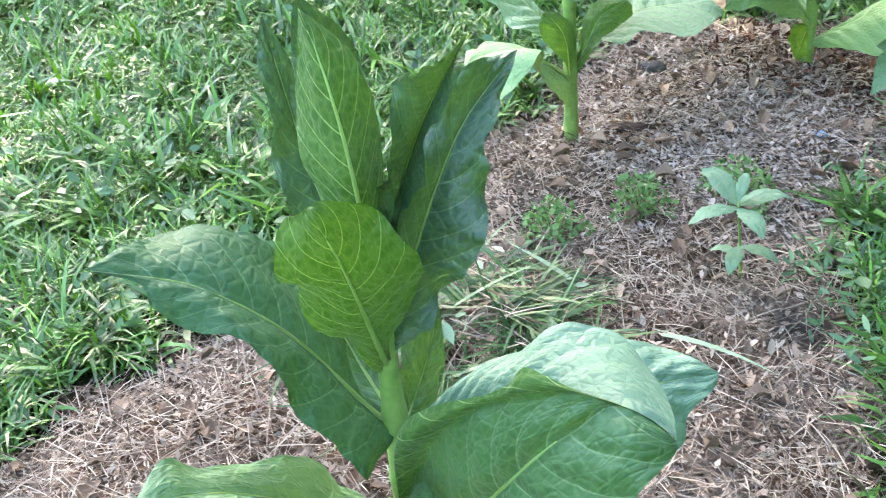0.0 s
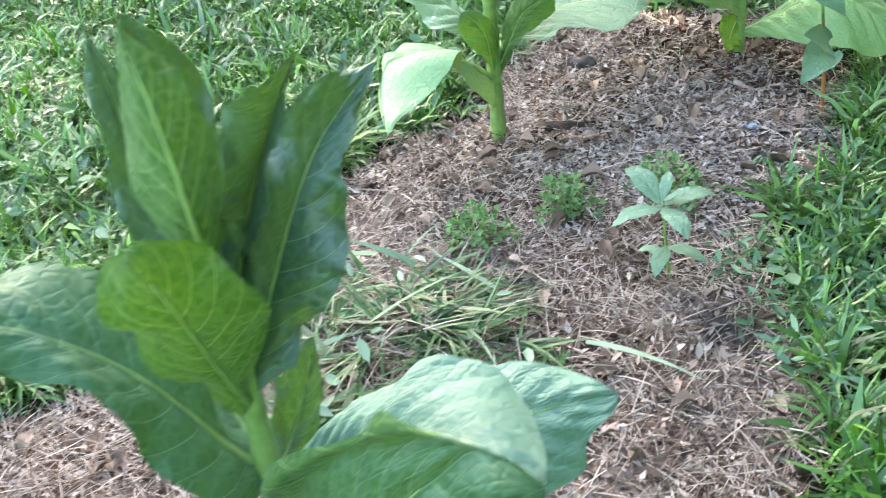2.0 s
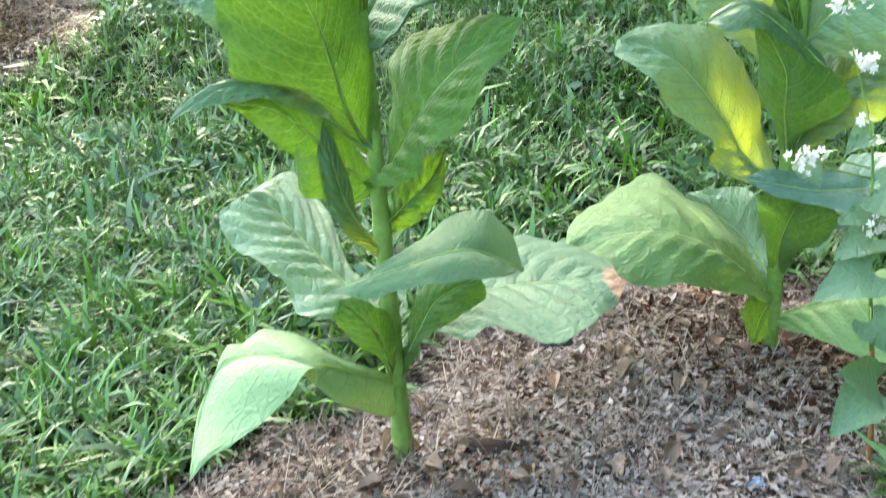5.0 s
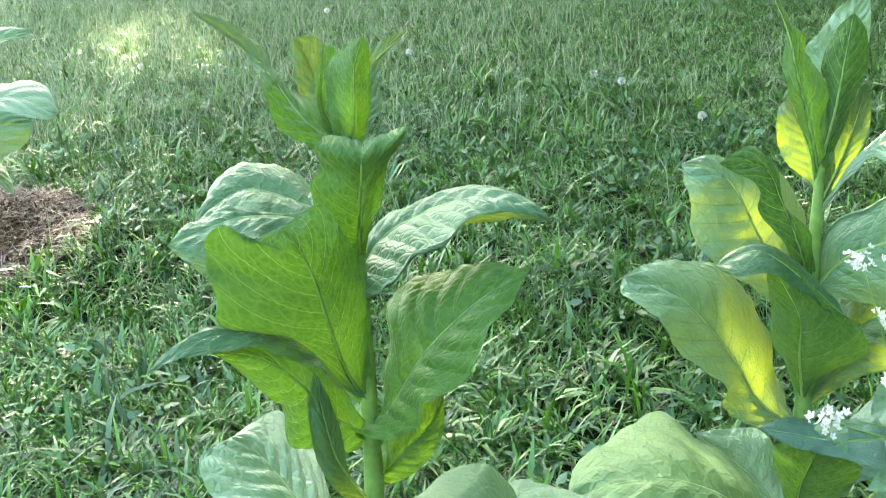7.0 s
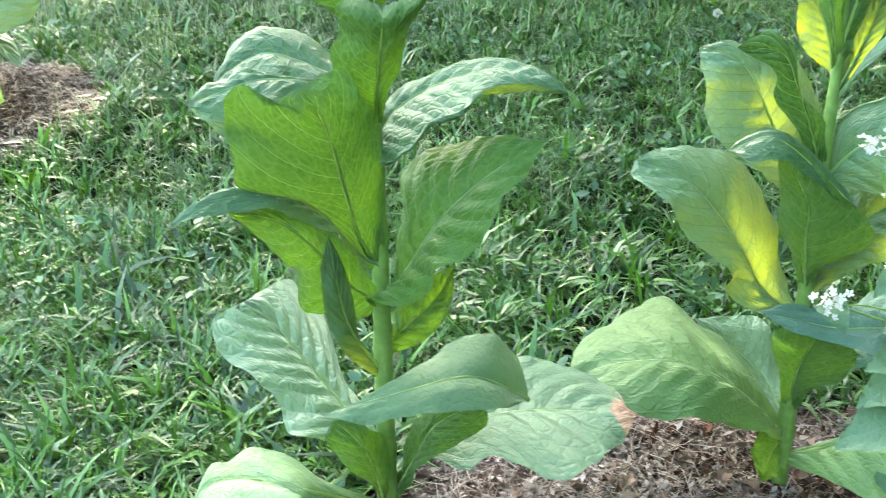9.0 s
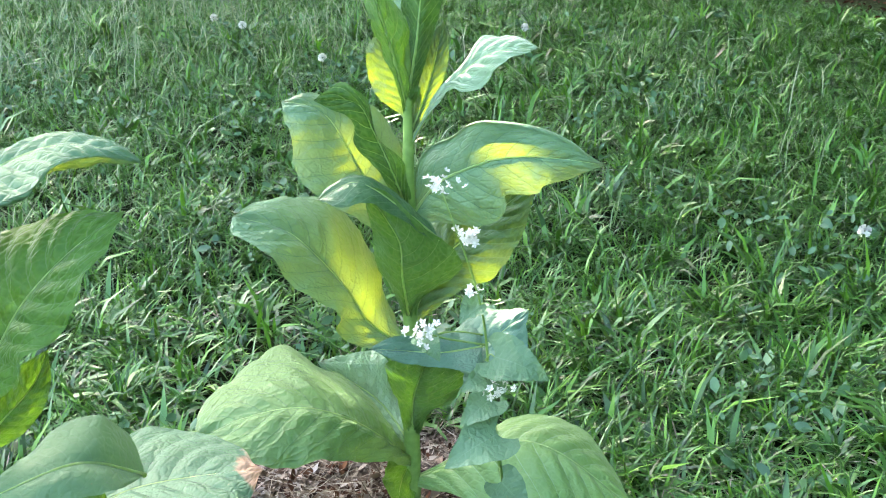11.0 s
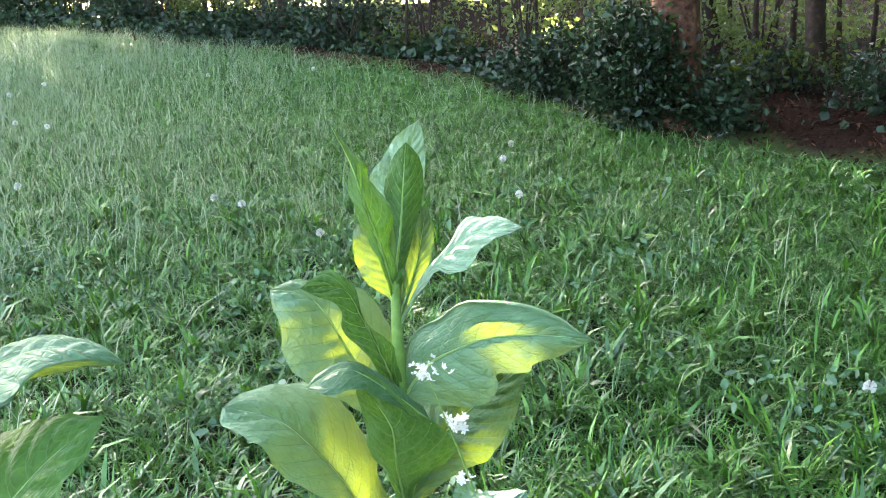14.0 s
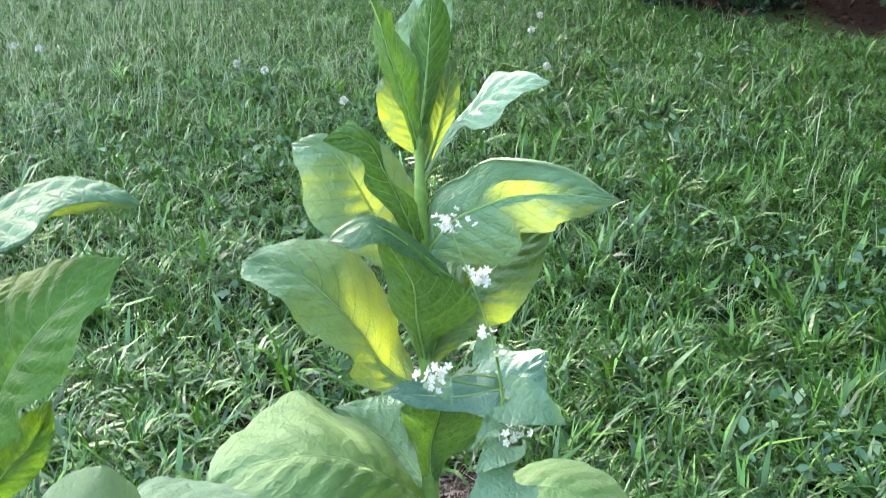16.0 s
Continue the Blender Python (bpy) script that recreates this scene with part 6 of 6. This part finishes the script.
tagged(new("broad_weeds", foliage("broad_weeds", np.stack([x, y, ground_z(x, y) + rng.uniform(0.02, 0.10, len(x))], 1), rng.uniform(0.022, 0.05, len(x)), WEED, 1.0, 0.3, 0.2)), "low green weeds with narrow pointed leaves at the bed's edge", "weeds", kind="stuff")


def pile(x, y):
    return np.hypot((x - 0.16) / 0.3, (y - 1.86) / 0.24) + 0.25 * ripple(x, y, 16.0, 2.0)


bx, by = scatter(270, -0.3, 0.6, 1.5, 2.28, lambda x, y: pile(x, y) < rng.uniform(0.55, 1.25, len(x)))
bunch = np.repeat(np.arange(len(bx)), 18)
k = len(bunch)
aim = rng.uniform(0, 2 * np.pi, len(bx))[bunch] + rng.normal(size=k) * 0.6
x, y = bx[bunch] + rng.normal(size=k) * 0.01, by[bunch] + rng.normal(size=k) * 0.01
lay = rng.uniform(-0.15, 0.4, len(bx))[bunch] + rng.normal(size=k) * 0.22
clump = tagged(new("grass_clump", blades("grass_clump", x, y, rng.uniform(0.05, 0.19, k), rng.uniform(0.003, 0.011, k), lay, rng.uniform(-0.2, 1.2, k), CLUMP_GRASS, 4, rng.uniform(0.012, 0.05, len(bx))[bunch], turn=aim)), "clump of uprooted grass lying on the mulch", "grass", kind="stuff")

x, y = scatter(1300, -0.35, 0.7, 1.45, 2.3, lambda x, y: pile(x, y) < rng.uniform(0.5, 1.3, len(x)))
k = len(x)
tagged(new("dry_grass", blades("dry_grass", x, y, rng.uniform(0.05, 0.2, k), rng.uniform(0.0015, 0.005, k), rng.uniform(-0.1, 0.5, k), rng.uniform(0.0, 0.9, k), STRAW, 4, rng.uniform(0.015, 0.055, k))), "dry brown grass lying in the uprooted clump", "grass", kind="stuff")

x, y = scatter(26, -0.3, 0.6, 1.5, 2.2, lambda x, y: pile(x, y) < 1.2)
k = len(x)
tagged(new("wilted_grass", blades("wilted_grass", x, y, rng.uniform(0.12, 0.24, k), rng.uniform(0.009, 0.017, k), rng.uniform(0.0, 0.5, k), rng.uniform(0.2, 1.0, k), SEEDLING_PALE, 6, 0.045)), "broad pale wilted grass blades lying on the uprooted clump", "grass", kind="stuff")

x, y = scatter(60, -0.3, 0.6, 1.5, 2.2, lambda x, y: pile(x, y) < 1.1)
tagged(new("pulled_weeds", foliage("pulled_weeds", np.stack([x, y, ground_z(x, y) + rng.uniform(0.04, 0.09, len(x))], 1), rng.uniform(0.03, 0.055, len(x)), SEEDLING_PALE, 1.4, 0.4, 0.2)), "wilted pale weed leaves lying in the uprooted clump", "weeds", kind="stuff")

# ---- mulch ----
def on_mulch(x, y):
    pit = np.exp(-(((x - 0.835) ** 2 + (y - 1.945) ** 2) / 0.0030))
    return rng.uniform(0, 1, len(x)) < bed_mask(x, y) * (1 - pit)


def litter(n, box, keep, size, material=None, flat=1.5):
    material = material or LITTER
    x, y = scatter(n, *box, keep)
    z = ground_z(x, y) + rng.uniform(0.0, 0.013, len(x))
    return foliage("leaf_litter", np.stack([x, y, z], 1), rng.uniform(*size, len(x)), material, flat, 0.42, 0.2, size[1] < 0.03)


part("leaf_litter", litter(56000, (-0.9, 1.45, 0.6, 3.8), on_mulch, (0.006, 0.027), None, 2.2), LITTER, ground, "brown dry leaf litter")["kind"] = "stuff"
part("leaf_flakes", litter(7500, (-0.4, 1.45, 2.2, 3.6), lambda x, y: on_mulch(x, y) & (ripple(x, y, 7.0, 3.0) > rng.uniform(-1, 0.6, len(x))), (0.008, 0.029), FLAKES, 3.0), FLAKES, ground, "greyish dry leaf pieces")["kind"] = "stuff"
part("mound_litter", litter(16000, (-3.0, -1.3, 4.1, 5.6), on_mulch, (0.012, 0.032)), LITTER, ground, "brown dry leaf litter on a mound")["kind"] = "stuff"
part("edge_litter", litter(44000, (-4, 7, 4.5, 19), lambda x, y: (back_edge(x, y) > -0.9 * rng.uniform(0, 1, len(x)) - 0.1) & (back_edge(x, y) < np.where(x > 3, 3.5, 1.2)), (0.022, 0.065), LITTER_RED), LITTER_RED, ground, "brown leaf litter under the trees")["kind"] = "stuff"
part("wood_chips", litter(2600, (-0.5, 1.45, 1.6, 3.8), on_mulch, (0.014, 0.036), CHIPS), CHIPS, ground, "pale dry wood chips")["kind"] = "stuff"
part("grey_chips", litter(11000, (0.3, 1.3, 2.3, 3.3), lambda x, y: np.hypot((x - 0.78) / 0.42, (y - 2.82) / 0.42) + 0.35 * ripple(x, y, 15.0) < 1, (0.008, 0.027), FLAKES, 3.5), FLAKES, ground, "pale weathered chips")["kind"] = "stuff"
# Round patch of orange chips laid where a sun fleck falls.
part("red_chips", litter(420, (0.36, 0.64, 2.6, 2.86), lambda x, y: np.hypot(x - 0.5, (y - 2.73) * 1.2) < 0.12 + 0.03 * ripple(x, y, 60.0), (0.012, 0.034), ORANGE), ORANGE, ground, "reddish chips painting a sun fleck on the mulch")["kind"] = "stuff"
part("dark_mulch", litter(1500, (0.7, 1.35, 2.95, 3.6), lambda x, y: np.hypot(x - 1.02, y - 3.24) < 0.27 + 0.05 * ripple(x, y, 23.0), (0.014, 0.04), LITTER_RED), LITTER_RED, ground, "dark brown mulch round a stem")["kind"] = "stuff"
x, y = scatter(46000, -0.9, 1.45, 0.6, 3.8, lambda x, y: on_mulch(x, y) & (rng.uniform(0, 1, len(x)) < 0.6 + 0.35 * (y < 2.4)))
k = len(x)
part("straw", blades("straw", x, y, rng.uniform(0.03, 0.13, k), rng.uniform(0.001, 0.0032, k), rng.uniform(-0.1, 0.4, k), rng.uniform(-0.3, 0.7, k), STRAW, 3, 0.012, 3.0), STRAW, ground, "dry straw strands")["kind"] = "stuff"
x, y = scatter(9000, -3.0, -1.3, 4.1, 5.6, on_mulch)
k = len(x)
part("mound_straw", blades("mound_straw", x, y, rng.uniform(0.04, 0.14, k), rng.uniform(0.002, 0.005, k), rng.uniform(-0.1, 0.4, k), rng.uniform(-0.3, 0.7, k), STRAW, 3, 0.02, 3.0), STRAW, ground, "dry straw strands on a mound")["kind"] = "stuff"
x, y = scatter(5000, -2.2, 2.2, 0.9, 4.3, lambda x, y: edge_distance(x, y) > -0.15)
k = len(x)
part("clippings", blades("clippings", x, y, rng.uniform(0.03, 0.12, k), rng.uniform(0.0015, 0.004, k), rng.uniform(0, 0.4, k), rng.uniform(-0.2, 0.6, k), STRAW, 3, 0.03, 3.0), STRAW, ground, "dry grass clippings")["kind"] = "stuff"

# single dead leaves and chips lying on top
kinds = []
for v in range(6):
    r = random.Random(50 + v)
    bm = bmesh.new()
    grid = []
    for i in range(6):
        s = i / 5
        w = 0.27 * math.sin(math.pi * min(1, s * 0.92 + 0.06)) ** 0.8 * (1 + 0.25 * r.uniform(-1, 1))
        grid.append([bm.verts.new((s - 0.5, w * j, 0.10 * r.uniform(-1, 1) + 0.9 * abs(j) * w * (1 + v % 3) * 0.6 + 0.15 * math.sin(3 * s + v))) for j in (-1, -0.45, 0, 0.45, 1)])
    for a, b in zip(grid, grid[1:]):
        for j in range(4):
            bm.faces.new((a[j], a[j + 1], b[j + 1], b[j]))
    me = bpy.data.meshes.new("dead_leaf")
    bm.to_mesh(me)
    bm.free()
    for p in me.polygons:
        p.use_smooth = True
    me.materials.append(LITTER_OB)
    kinds.append(me)
x, y = scatter(900, -0.7, 1.3, 1.3, 3.6, lambda x, y: on_mulch(x, y))
for k in range(min(290, len(x))):
    ob = new("dead_leaf", kinds[k % 6])
    ob.parent = ground
    s = rng.uniform(0.022, 0.058)
    ob.matrix_basis = pose(float(x[k]), float(y[k]), gz(x[k], y[k]) + 0.018, *rng.uniform(-25, 25, 2), rng.uniform(0, 360)) @ Matrix.Diagonal((s, s, s, 1))
